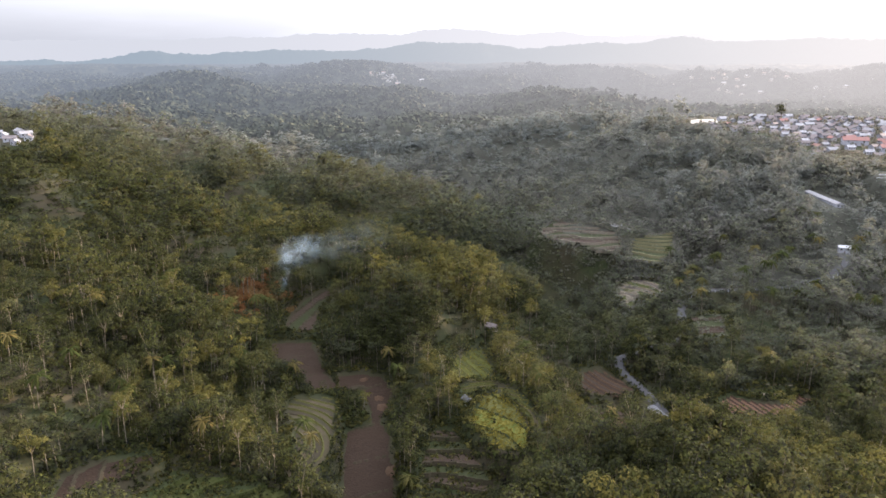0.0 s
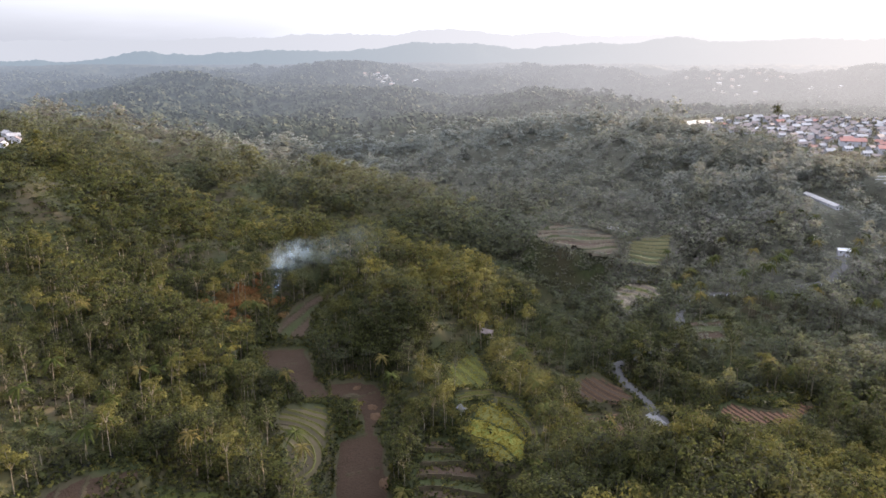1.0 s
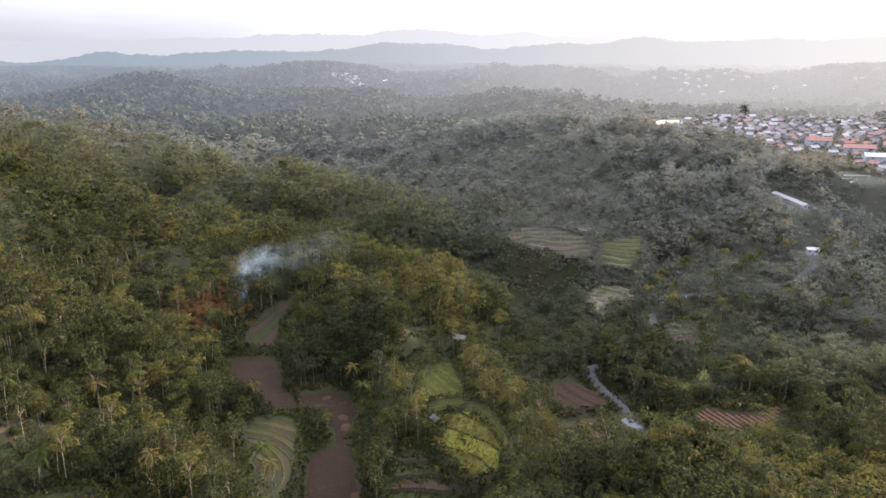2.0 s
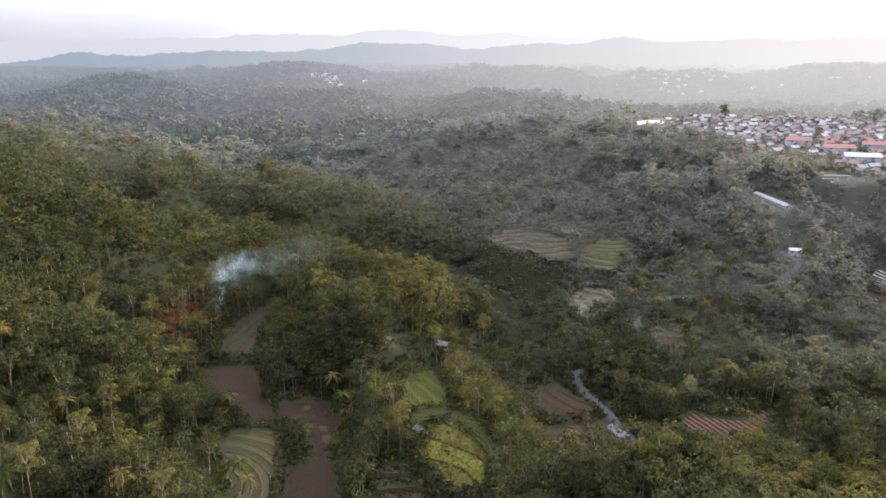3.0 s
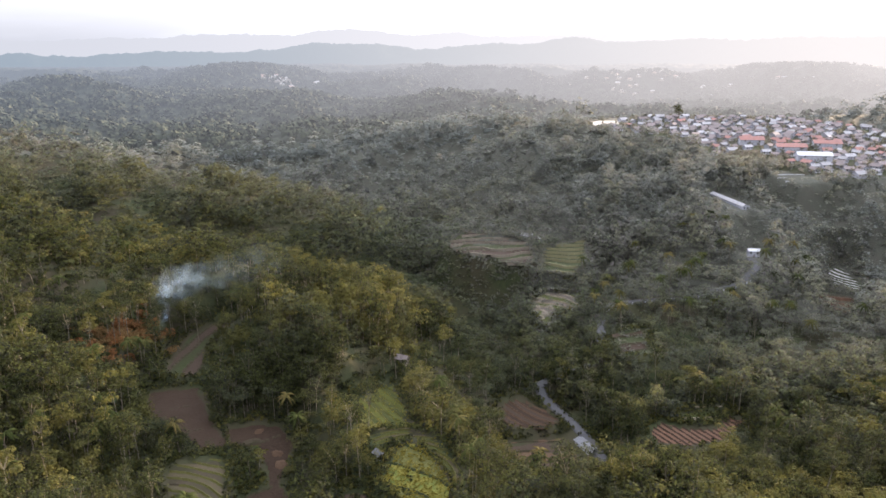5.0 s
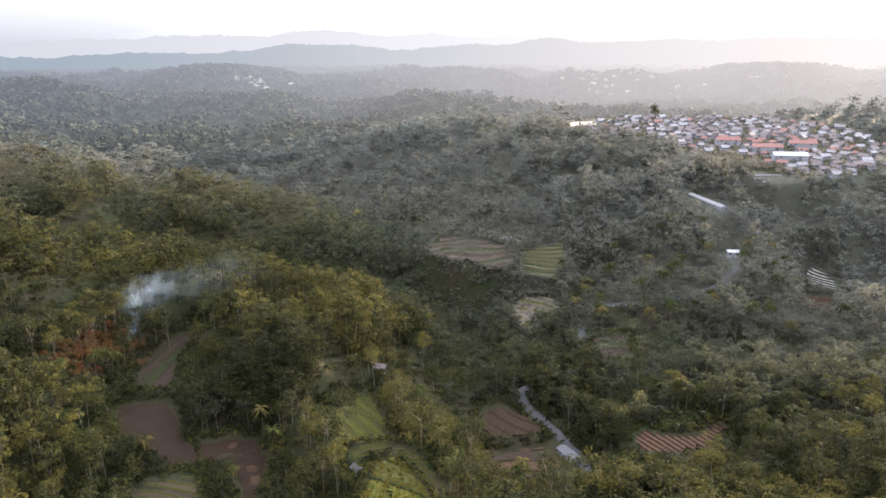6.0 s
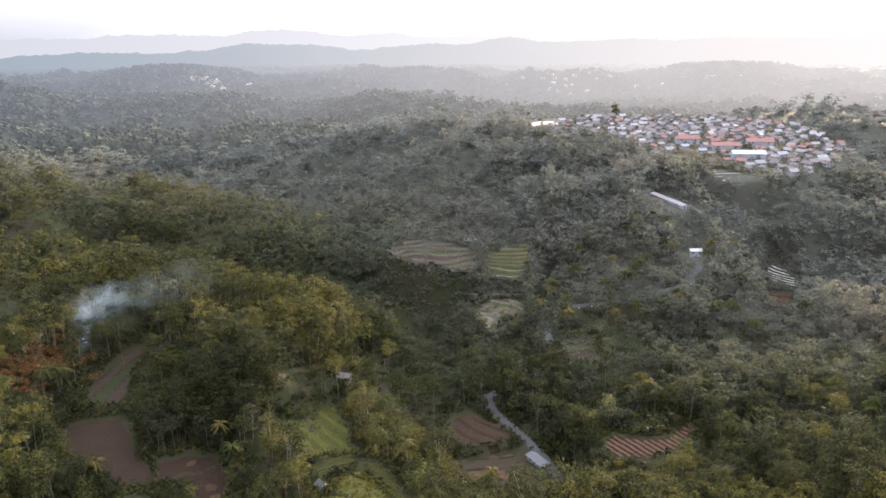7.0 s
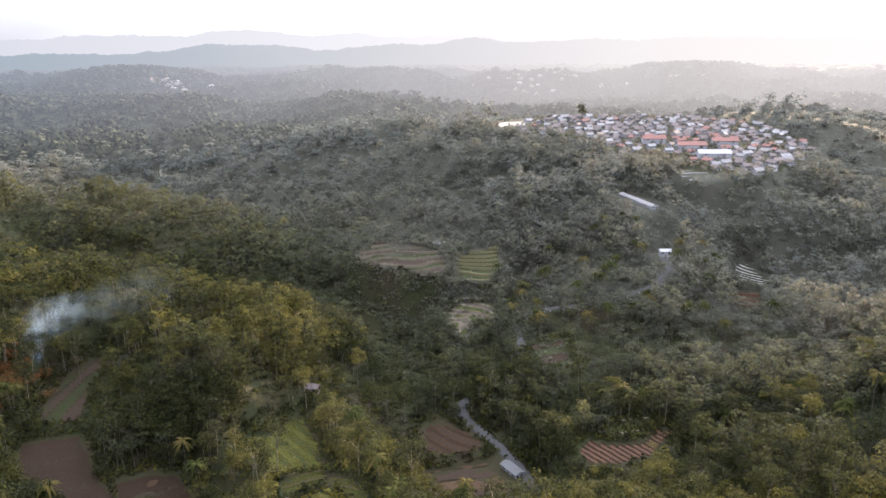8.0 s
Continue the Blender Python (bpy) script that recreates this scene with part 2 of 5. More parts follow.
def land(x, y):
    """The height of the open ground."""
    x, y = np.asarray(x, float), np.asarray(y, float)
    z = np.full(np.broadcast(x, y).shape, BASE)
    for cx, cy, height, along, across, c, s in HILLS:
        u, v = ((x - cx) * c + (y - cy) * s) / along, (-(x - cx) * s + (y - cy) * c) / across
        z = z + height * np.exp(-0.5 * (u * u + v * v))
    r = np.hypot(x, y)
    gully = 1 - 2 * np.abs(value_noise(x, y, 95, 2) - 0.5)
    z = z + 6 * (value_noise(x, y, 55, 3) - 0.5) + 2.5 * (value_noise(x, y, 21, 4) - 0.5) - smooth(380, 560, r) * 15 * (gully - 0.55)
    side = 1 - 2 * np.abs(value_noise(x + 0.6 * y, y, 84, 5) - 0.5)
    z = z - smooth(-115, -200, x) * smooth(240, 330, r) * 22 * (side - 0.5)  # small ravines of the left hill
    far = smooth(1040, 1200, r)
    z = z * (1 - far) + far * 5
    total, share, sunk = z / 144, np.full(z.shape, 1 / 144), np.zeros(z.shape)
    for plot in PLOTS.values():
        near = (np.abs(x - plot.plane[0]) < 140) & (np.abs(y - plot.plane[1]) < 140) & (plot.sink is not None)
        if near.any():
            d = plot.inside(x[near], y[near])
            w = np.clip(1 + d / 30, 0, 1) ** 2 / (np.maximum(-d, 0) + 0.4) ** 2
            total[near] += w * plot.height(x[near], y[near])
            share[near] += w
            sunk[near] += plot.sink * smooth(0, 2.5, d)
    z = total / share - sunk
    near = (x > 180) & (x < 650) & (y > 500) & (y < 900)
    if near.any():
        w = smooth(-45, 5, TOWN.inside(x[near], y[near]))
        z[near] = z[near] * (1 - w) + TOWN.height(x[near], y[near]) * w
    near = (x > 60) & (x < 260) & (y > 250) & (y < 480)
    if near.any():
        away, level = off_road(x[near], y[near])
        w = smooth(10, 3.2, away)
        z[near] = z[near] * (1 - w) + level * w
    return z


def clear(x, y, on_road=True, in_town=True):
    """Metres into cleared land, town and road; negative in the woods."""
    best = np.full(x.shape, -99.0)
    for plot in PLOTS.values():
        near = (np.abs(x - plot.plane[0]) < 130) & (np.abs(y - plot.plane[1]) < 130)
        if near.any():
            best[near] = np.maximum(best[near], plot.inside(x[near], y[near]))
    near = (x > 180) & (x < 650) & (y > 500) & (y < 900) & in_town
    if near.any():
        best[near] = np.maximum(best[near], TOWN.inside(x[near], y[near]))
    near = (x > 60) & (x < 260) & (y > 250) & (y < 480) & on_road
    if near.any():
        best[near] = np.maximum(best[near], np.where(y[near] < 350, 2.8, 1.2) - off_road(x[near], y[near])[0])
    return best


# ---- materials ----
def material(name, rough=0.85):
    m = bpy.data.materials.new(name)
    m.use_nodes = True
    m.node_tree.nodes["Principled BSDF"].inputs["Roughness"].default_value = rough
    m.node_tree.nodes["Principled BSDF"].inputs["Specular IOR Level"].default_value = 0.5 if rough < 0.7 else 0.08
    return m, m.node_tree.nodes, m.node_tree.links


def mixed(nt, links, fac, a, b):
    n = nt.new("ShaderNodeMix")
    n.data_type = "RGBA"
    for socket, value in ((n.inputs[0], fac), (n.inputs[6], a), (n.inputs[7], b)):
        if isinstance(value, (float, int)):
            socket.default_value = value
        elif isinstance(value, tuple):
            socket.default_value = (*value, 1)
        else:
            links.new(value, socket)
    return n.outputs[2]


def noise_at(nt, links, size, detail=3.0, stretch=(1, 1, 1)):
    co = nt.new("ShaderNodeTexCoord")
    mapping = nt.new("ShaderNodeMapping")
    mapping.inputs["Scale"].default_value = stretch
    n = nt.new("ShaderNodeTexNoise")
    n.inputs["Scale"].default_value = 1.0 / size
    n.inputs["Detail"].default_value = detail
    links.new(co.outputs["Object"], mapping.inputs["Vector"])
    links.new(mapping.outputs["Vector"], n.inputs["Vector"])
    return n.outputs["Fac"]


def ranged(nt, links, value, low, high):
    n = nt.new("ShaderNodeMapRange")
    n.inputs["From Min"].default_value, n.inputs["From Max"].default_value = low, high
    links.new(value, n.inputs["Value"])
    return n.outputs["Result"]


def bumped(nt, links, value, height):
    n = nt.new("ShaderNodeBump")
    n.inputs["Distance"].default_value = height
    n.inputs["Strength"].default_value = 0.8
    links.new(value, n.inputs["Height"])
    links.new(n.outputs["Normal"], nt["Principled BSDF"].inputs["Normal"])


def earthy(name, one, two, three, size=12.0, rough=0.9, bump=0.15):
    """Soil, grass and the like: three colours, mixed at two scales."""
    m, nt, links = material(name, rough)
    broad = ranged(nt, links, noise_at(nt, links, size), 0.38, 0.62)
    fine = noise_at(nt, links, size / 14, 6)
    low = mixed(nt, links, ranged(nt, links, fine, 0.3, 0.7), one, two)
    links.new(mixed(nt, links, broad, low, three), nt["Principled BSDF"].inputs["Base Color"])
    bumped(nt, links, fine, bump)
    return m


def leaf_material(name, dark, light, dry, low=0.5, clear_through=0.42, rough=0.85, gloss=0.02):
    m, nt, links = material(name, rough)
    bsdf = nt["Principled BSDF"]
    bsdf.inputs["Specular IOR Level"].default_value = gloss
    geo = nt.new("ShaderNodeNewGeometry")
    tint = nt.new("ShaderNodeAttribute")
    tint.attribute_name = "variety"
    own = mixed(nt, links, geo.outputs["Random Per Island"], dark, light)
    colour = mixed(nt, links, ranged(nt, links, tint.outputs["Fac"], low, 1.0), own, dry)
    links.new(colour, bsdf.inputs["Base Color"])
    through_leaf = nt.new("ShaderNodeBsdfTranslucent")
    links.new(colour, through_leaf.inputs["Color"])
    both = nt.new("ShaderNodeMixShader")
    both.inputs["Fac"].default_value = clear_through
    links.new(bsdf.outputs["BSDF"], both.inputs[1])
    links.new(through_leaf.outputs["BSDF"], both.inputs[2])
    links.new(both.outputs["Shader"], nt["Material Output"].inputs["Surface"])
    return m


def hazed_leaves(name, sets):
    """Leaves of a wood, paled step by step to paint haze into them. sets: dark, light and dry colours of each step."""
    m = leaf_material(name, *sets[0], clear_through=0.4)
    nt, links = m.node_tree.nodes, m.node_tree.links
    # depth holds how far the painted haze pales the leaves
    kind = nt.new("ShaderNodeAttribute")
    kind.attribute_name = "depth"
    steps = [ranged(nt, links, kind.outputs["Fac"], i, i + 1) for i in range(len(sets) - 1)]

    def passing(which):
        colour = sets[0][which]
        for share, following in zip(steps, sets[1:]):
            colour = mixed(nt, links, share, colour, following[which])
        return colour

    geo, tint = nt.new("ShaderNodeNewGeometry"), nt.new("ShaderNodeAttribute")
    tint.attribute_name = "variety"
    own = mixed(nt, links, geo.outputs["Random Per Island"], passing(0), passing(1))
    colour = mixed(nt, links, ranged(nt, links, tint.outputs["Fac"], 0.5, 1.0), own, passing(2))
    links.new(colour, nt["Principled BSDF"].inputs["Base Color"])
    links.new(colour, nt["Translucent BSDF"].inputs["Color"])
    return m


def painted(name, colour, worn, rough=0.6, metal=0.0, size=2.0):
    """Sheet metal, tile or plaster with dirt; every copy a little different."""
    m, nt, links = material(name, rough)
    info = nt.new("ShaderNodeObjectInfo")
    base = mixed(nt, links, info.outputs["Random"], colour, tuple(c * 0.72 for c in colour))
    spots = ranged(nt, links, noise_at(nt, links, size, 5), 0.45, 0.75)
    links.new(mixed(nt, links, spots, base, worn), nt["Principled BSDF"].inputs["Base Color"])
    nt["Principled BSDF"].inputs["Metallic"].default_value = metal
    return m


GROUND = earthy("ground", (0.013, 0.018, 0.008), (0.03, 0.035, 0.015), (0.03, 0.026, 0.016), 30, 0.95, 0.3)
# ground of the far slopes, lifted in tone to paint haze into it
HAZED_GROUND = earthy("hazed_ground", (0.034, 0.037, 0.029), (0.058, 0.06, 0.047), (0.045, 0.045, 0.036), 9, 0.95, 0.5)
MUD = earthy("mud", (0.0162, 0.0106, 0.007), (0.0315, 0.0207, 0.0142), (0.0238, 0.0155, 0.0104), 11, 0.9, 0.5)
RED_EARTH = earthy("red_earth", (0.056, 0.031, 0.02), (0.09, 0.051, 0.034), (0.067, 0.039, 0.026), 9, 0.9, 0.2)
BROWN_EARTH = earthy("brown_earth", (0.0255, 0.018, 0.0135), (0.0405, 0.0285, 0.0218), (0.0323, 0.0232, 0.0165), 6, 0.95, 0.3)
LOT_EARTH = earthy("lot_earth", (0.04, 0.0256, 0.016), (0.068, 0.044, 0.0272), (0.0496, 0.032, 0.0208), 6, 0.95, 0.3)
DRY_SOIL = earthy("dry_soil", (0.0476, 0.0399, 0.0323), (0.0765, 0.0646, 0.0527), (0.0561, 0.0467, 0.0382), 3, 0.95, 0.2)
SAND = earthy("sand", (0.093, 0.0806, 0.0589), (0.1674, 0.1488, 0.1178), (0.0806, 0.0682, 0.0434), 7, 0.9, 0.2)
DRY_BED = earthy("dry_bed", (0.023, 0.0185, 0.012), (0.04, 0.032, 0.0215), (0.023, 0.021, 0.0115), 8, 0.95, 0.15)
STUBBLE = earthy("stubble", (0.034, 0.027, 0.017), (0.058, 0.046, 0.029), (0.036, 0.032, 0.017), 5, 0.95, 0.15)
RIPE = earthy("ripe_rice", (0.0675, 0.063, 0.0135), (0.153, 0.1278, 0.0243), (0.063, 0.0738, 0.018), 4, 0.9, 0.3)
STRAW_BUND = earthy("straw_bund", (0.075, 0.0725, 0.0375), (0.1438, 0.135, 0.0775), (0.1063, 0.1, 0.0562), 5, 0.9, 0.1)
BUND = earthy("grassy_bund", (0.0382, 0.0391, 0.0127), (0.0765, 0.0739, 0.0229), (0.0553, 0.0553, 0.017), 4, 0.9, 0.2)
GRASS = earthy("grass", (0.019, 0.0263, 0.0074), (0.0395, 0.0448, 0.0127), (0.0316, 0.0348, 0.0105), 6, 0.9, 0.3)
BRIGHT_GRASS = earthy("bright_grass", (0.0315, 0.0375, 0.0083), (0.0585, 0.0615, 0.0135), (0.045, 0.0495, 0.0112), 5, 0.9, 0.3)
DARK_GRASS = earthy("dark_grass", (0.0136, 0.0198, 0.0074), (0.0279, 0.0341, 0.0124), (0.0211, 0.0236, 0.0105), 8, 0.9, 0.25)
PALE_BUND = earthy("pale_bund", (0.0864, 0.0768, 0.0595), (0.144, 0.1267, 0.1008), (0.096, 0.0826, 0.0634), 5, 0.9, 0.1)
PALE_ROCK = earthy("pale_rock", (0.26, 0.24, 0.21), (0.4, 0.38, 0.34), (0.3, 0.28, 0.24), 7, 0.8, 0.1)
ASPHALT = earthy("asphalt", (0.036, 0.037, 0.039), (0.062, 0.063, 0.065), (0.045, 0.045, 0.045), 9, 0.95, 0.02)
LEAVES = leaf_material("leaves", (0.0106, 0.0112, 0.0108), (0.046, 0.0515, 0.0155), (0.094, 0.086, 0.0235), 0.5, 0.3)
STALKS = leaf_material("stalks", (0.095, 0.082, 0.017), (0.15, 0.125, 0.025), (0.115, 0.105, 0.023), 0.6, 0.3, 0.85, 0.02)
# far scrub and garden leaves, pale because haze is put into their colour
PALED_LEAVES = leaf_material("paled_leaves", (0.096, 0.086, 0.088), (0.112, 0.122, 0.084), (0.138, 0.138, 0.088), 0.5, 0.5, 0.75, 0.08)
# each later set is the same foliage with more haze in its colour
WOOD_LEAVES = hazed_leaves("wood_leaves", (
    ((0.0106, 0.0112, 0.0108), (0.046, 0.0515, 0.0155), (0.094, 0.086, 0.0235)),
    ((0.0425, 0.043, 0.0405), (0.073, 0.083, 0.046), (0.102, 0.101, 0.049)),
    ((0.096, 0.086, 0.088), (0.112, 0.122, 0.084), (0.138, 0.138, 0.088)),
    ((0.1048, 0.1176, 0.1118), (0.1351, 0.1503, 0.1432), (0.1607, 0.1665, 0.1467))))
BARK = earthy("bark", (0.0975, 0.0863, 0.0675), (0.1725, 0.15, 0.12), (0.075, 0.0675, 0.0488), 1.5, 0.9, 0.02)
FROND = leaf_material("frond", (0.02, 0.028, 0.009), (0.042, 0.047, 0.014), (0.078, 0.062, 0.022), 0.25, 0.25, 0.85, 0.02)
RUST_LEAF = leaf_material("rust_leaf", (0.085, 0.043, 0.02), (0.16, 0.078, 0.032), (0.12, 0.085, 0.038))
ZINC = painted("zinc", (0.25, 0.25, 0.26), (0.13, 0.125, 0.125), 0.7, 0.0)
DULL_ZINC = painted("dull_zinc", (0.11, 0.115, 0.125), (0.08, 0.078, 0.078), 0.8, 0.0, 0.8)
DULL_ROOF = painted("dull_roof", (0.1624, 0.1392, 0.1369), (0.0928, 0.0812, 0.0812), 0.8)
RED_ROOF = painted("red_roof", (0.24, 0.13, 0.115), (0.15, 0.095, 0.085), 0.85)
GLASS = painted("dark_glass", (0.02, 0.022, 0.025), (0.04, 0.04, 0.04), 0.15)
WALL_PAINT = painted("wall_paint", (0.368, 0.384, 0.432), (0.224, 0.216, 0.224), 0.85)
DUSTY_SHEET = painted("dusty_sheet", (0.225, 0.225, 0.2288), (0.09, 0.0863, 0.075), 0.8, 0.0, 3.0)
SHEETING = painted("sheeting", (0.345, 0.36, 0.3825), (0.21, 0.21, 0.21), 0.6)


# ---- mesh helpers ----
def mesh_of(name, verts, faces, mats, variety=None, smoothed=False, slots=None):
    """A mesh from arrays; faces is an array of equal rows."""
    verts, faces = np.asarray(verts, np.float32), np.asarray(faces, np.int32)
    me = bpy.data.meshes.new(name)
    me.vertices.add(len(verts))
    me.vertices.foreach_set("co", verts.ravel())
    n, k = faces.shape
    me.loops.add(n * k)
    me.loops.foreach_set("vertex_index", faces.ravel())
    me.polygons.add(n)
    me.polygons.foreach_set("loop_start", np.arange(0, n * k, k, dtype=np.int32))
    me.polygons.foreach_set("use_smooth", np.full(n, smoothed))
    for one in mats if isinstance(mats, (list, tuple)) else [mats]:
        me.materials.append(one)
    if slots is not None:
        me.polygons.foreach_set("material_index", np.asarray(slots, np.int32))
    me.update(calc_edges=True)
    if variety is not None:
        a = me.attributes.new("variety", "FLOAT", "POINT")
        a.data.foreach_set("value", np.asarray(variety, np.float32))
    return me


def child(name, me, parent, label=""):
    ob = new(name, me)
    ob.parent = parent
    return tagged(ob, label)


def grid_faces(rows, cols, wrap=False):
    i, j = np.meshgrid(np.arange(rows - 1), np.arange(cols if wrap else cols - 1), indexing="ij")
    a, b = i * cols + j, i * cols + (j + 1) % cols
    return np.stack([a, b, b + cols, a + cols], -1).reshape(-1, 4)


def as_triangles(quads):
    return np.concatenate([quads[:, [0, 1, 2]], quads[:, [0, 2, 3]]])


# ---- ground ----
turns = np.radians(np.concatenate([np.linspace(-48, 58, 270), np.linspace(58, 312, 90)[1:-1]]))
rings = np.concatenate([[0.01, 30, 60, 90, 120], np.geomspace(150, 900, 180), np.geomspace(910, 4900, 50)])
ring, turn = np.meshgrid(rings, turns, indexing="ij")
gx, gy = ring * np.sin(turn), ring * np.cos(turn)
ground_quads = grid_faces(len(rings), len(turns), True)
quad_x, quad_y = gx.ravel()[ground_quads].mean(1), gy.ravel()[ground_quads].mean(1)
# far faces get the ground that has haze in its colour
hazed = ((1.3 * quad_x + quad_y + 90 * value_noise(quad_x, quad_y, 30, 8) > 690) & (np.hypot(quad_x, quad_y) > 470)) | (np.hypot(quad_x, quad_y) > 800)
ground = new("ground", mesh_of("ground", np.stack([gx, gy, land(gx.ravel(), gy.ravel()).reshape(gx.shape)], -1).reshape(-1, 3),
                               ground_quads, [GROUND, HAZED_GROUND], smoothed=True, slots=hazed & (quad_y > 0) & (TOWN.inside(quad_x, quad_y) < 0)))
tagged(ground, "green and brown hilly ground under the woods", "ground", kind="structure")


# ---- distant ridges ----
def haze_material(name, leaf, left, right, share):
    """Woods so far off that haze is painted over them, as emission mixed into the material."""
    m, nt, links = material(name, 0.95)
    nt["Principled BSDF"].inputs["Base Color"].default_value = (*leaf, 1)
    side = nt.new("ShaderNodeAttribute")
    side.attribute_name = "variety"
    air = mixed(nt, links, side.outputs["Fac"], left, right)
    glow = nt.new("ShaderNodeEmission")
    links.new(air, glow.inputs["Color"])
    glow.inputs["Strength"].default_value = HAZE_GLOW
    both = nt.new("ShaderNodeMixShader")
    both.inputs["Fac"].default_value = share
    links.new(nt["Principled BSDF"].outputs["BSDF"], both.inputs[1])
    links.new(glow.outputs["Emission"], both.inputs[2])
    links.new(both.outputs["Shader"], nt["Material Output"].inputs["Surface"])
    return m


# strength of the emission that stands in for haze
HAZE_GLOW = 0.22


def crest_line(turn_degrees, level, lumps, rough, seed):
    """The height of a ridge's crest by bearing: a level, some lumps (bearing, height, width), and small unevenness."""
    z = np.full(turn_degrees.shape, float(level))
    for bearing, height, width in lumps:
        z = z + height * np.exp(-0.5 * ((turn_degrees - bearing) / width) ** 2)
    z = z + rough * (value_noise(turn_degrees, 0 * turn_degrees, 3.1, seed) - 0.5) * 2
    return z + rough * 0.6 * (value_noise(turn_degrees, 0 * turn_degrees, 0.9, seed + 1) - 0.5)


def ridge_height(x, y, away, deep, level, lumps, rough, seed):
    r, a = np.hypot(x, y), np.degrees(np.arctan2(x, y))
    u = np.clip((r - (away - deep)) / deep, 0, 2)
    rise = np.where(u < 1, smooth(0, 1, u) * 0.45 + 0.55 * u, 1 - (u - 1) * 0.8)
    spurs = 1 - 2 * np.abs(value_noise(x, y, deep * 0.45, seed + 5) - 0.5)
    crest = crest_line(a, level, lumps, rough, seed)
    tufts = value_noise(x, y, 11, seed + 7) * 0.6 + value_noise(x, y, 5, seed + 8) * 0.4
    return 20 + (crest - 20) * rise - spurs * (crest - 20) * 0.45 * (1 - np.abs(u - 0.5) * 2).clip(0, 1) + (tufts - 0.5) * away * 0.0035


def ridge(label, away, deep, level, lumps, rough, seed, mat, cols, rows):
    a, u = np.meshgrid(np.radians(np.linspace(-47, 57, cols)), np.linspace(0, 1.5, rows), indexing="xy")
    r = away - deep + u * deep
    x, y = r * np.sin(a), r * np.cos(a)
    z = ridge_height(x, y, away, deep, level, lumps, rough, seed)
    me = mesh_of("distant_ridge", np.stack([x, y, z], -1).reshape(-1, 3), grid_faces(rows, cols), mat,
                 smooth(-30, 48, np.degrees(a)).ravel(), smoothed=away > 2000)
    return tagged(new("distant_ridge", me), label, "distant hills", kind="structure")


FAR_TOPS = ((-22, 1450, 34, 5.5, 110), (-17, 1400, -14, 2.5, 90), (-19, 1200, -22, 3, 80), (-30, 1450, -8, 2.5, 120), (-7, 1340, 20, 4, 80), (-10, 1720, 26, 3.2, 80), (-31, 2150, 22, 4, 90),
            (6, 1850, 16, 3.5, 90), (1, 1290, 12, 3, 70), (7, 1230, 12, 4, 70), (19, 1740, 32, 6, 80), (31, 1850, 34, 4, 110), (38, 1600, 24, 5, 110),
            (-19, 1960, 10, 4, 90), (14, 1480, -14, 5, 110), (25, 1420, -20, 7, 150))  # bearing, distance, height, width in degrees, depth


def rolling(x, y):
    """The far hills, from a kilometre off: broken spurs and rounded tops."""
    r, a = np.hypot(x, y), np.degrees(np.arctan2(x, y))
    spur = 1 - 2 * np.abs(value_noise(x, y, 380, 71) - 0.5)
    small = 1 - 2 * np.abs(value_noise(x, y, 150, 72) - 0.5)
    z = np.interp(r, (1000, 1150, 1350, 1520, 1720, 1900, 2200, 2500), (22, 30, 40, 38, 68, 72, 92, 96))
    z = z + (spur - 0.5) * 34 + (small - 0.5) * 28 + (value_noise(x, y, 60, 76) - 0.5) * 8
    for bearing, away, height, wide, deep in FAR_TOPS:
        z = z + height * np.exp(-0.5 * ((a - bearing) / wide) ** 2 - 0.5 * ((r - away) / deep) ** 2)
    limit = 147 - 0.017 * r - 8 * value_noise(x, y, 130, 73)
    z = np.where(z > limit - 12, limit - 12 * np.exp(np.minimum(0, (limit - 12 - z) / 12)), z)
    near = r < 1150
    if near.any():
        w = smooth(1010, 1130, r[near])
        z[near] = land(x[near], y[near]) * (1 - w) + z[near] * w
    return z


def haze_share(x, y):
    """Share of haze painted in as glow: more with distance."""
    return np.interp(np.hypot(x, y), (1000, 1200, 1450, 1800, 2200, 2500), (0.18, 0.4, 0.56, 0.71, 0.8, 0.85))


# far woods with haze put into the material as emission, stronger with distance
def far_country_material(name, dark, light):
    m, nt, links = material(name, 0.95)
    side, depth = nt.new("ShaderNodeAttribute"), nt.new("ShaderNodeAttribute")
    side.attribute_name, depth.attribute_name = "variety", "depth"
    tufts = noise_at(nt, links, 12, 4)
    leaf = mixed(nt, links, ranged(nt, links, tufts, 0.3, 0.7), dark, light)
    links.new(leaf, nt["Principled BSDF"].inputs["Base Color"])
    near_haze = mixed(nt, links, side.outputs["Fac"], (0.155, 0.18, 0.215), (0.72, 0.69, 0.68))
    deep_haze = mixed(nt, links, side.outputs["Fac"], (0.31, 0.365, 0.44), (0.88, 0.85, 0.82))
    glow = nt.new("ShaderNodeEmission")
    links.new(mixed(nt, links, ranged(nt, links, depth.outputs["Fac"], 0.25, 0.86), near_haze, deep_haze), glow.inputs["Color"])
    glow.inputs["Strength"].default_value = HAZE_GLOW
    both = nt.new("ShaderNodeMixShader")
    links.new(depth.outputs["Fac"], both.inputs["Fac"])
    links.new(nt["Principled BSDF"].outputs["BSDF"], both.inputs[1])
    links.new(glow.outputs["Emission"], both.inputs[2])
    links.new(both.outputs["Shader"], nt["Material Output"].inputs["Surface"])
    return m


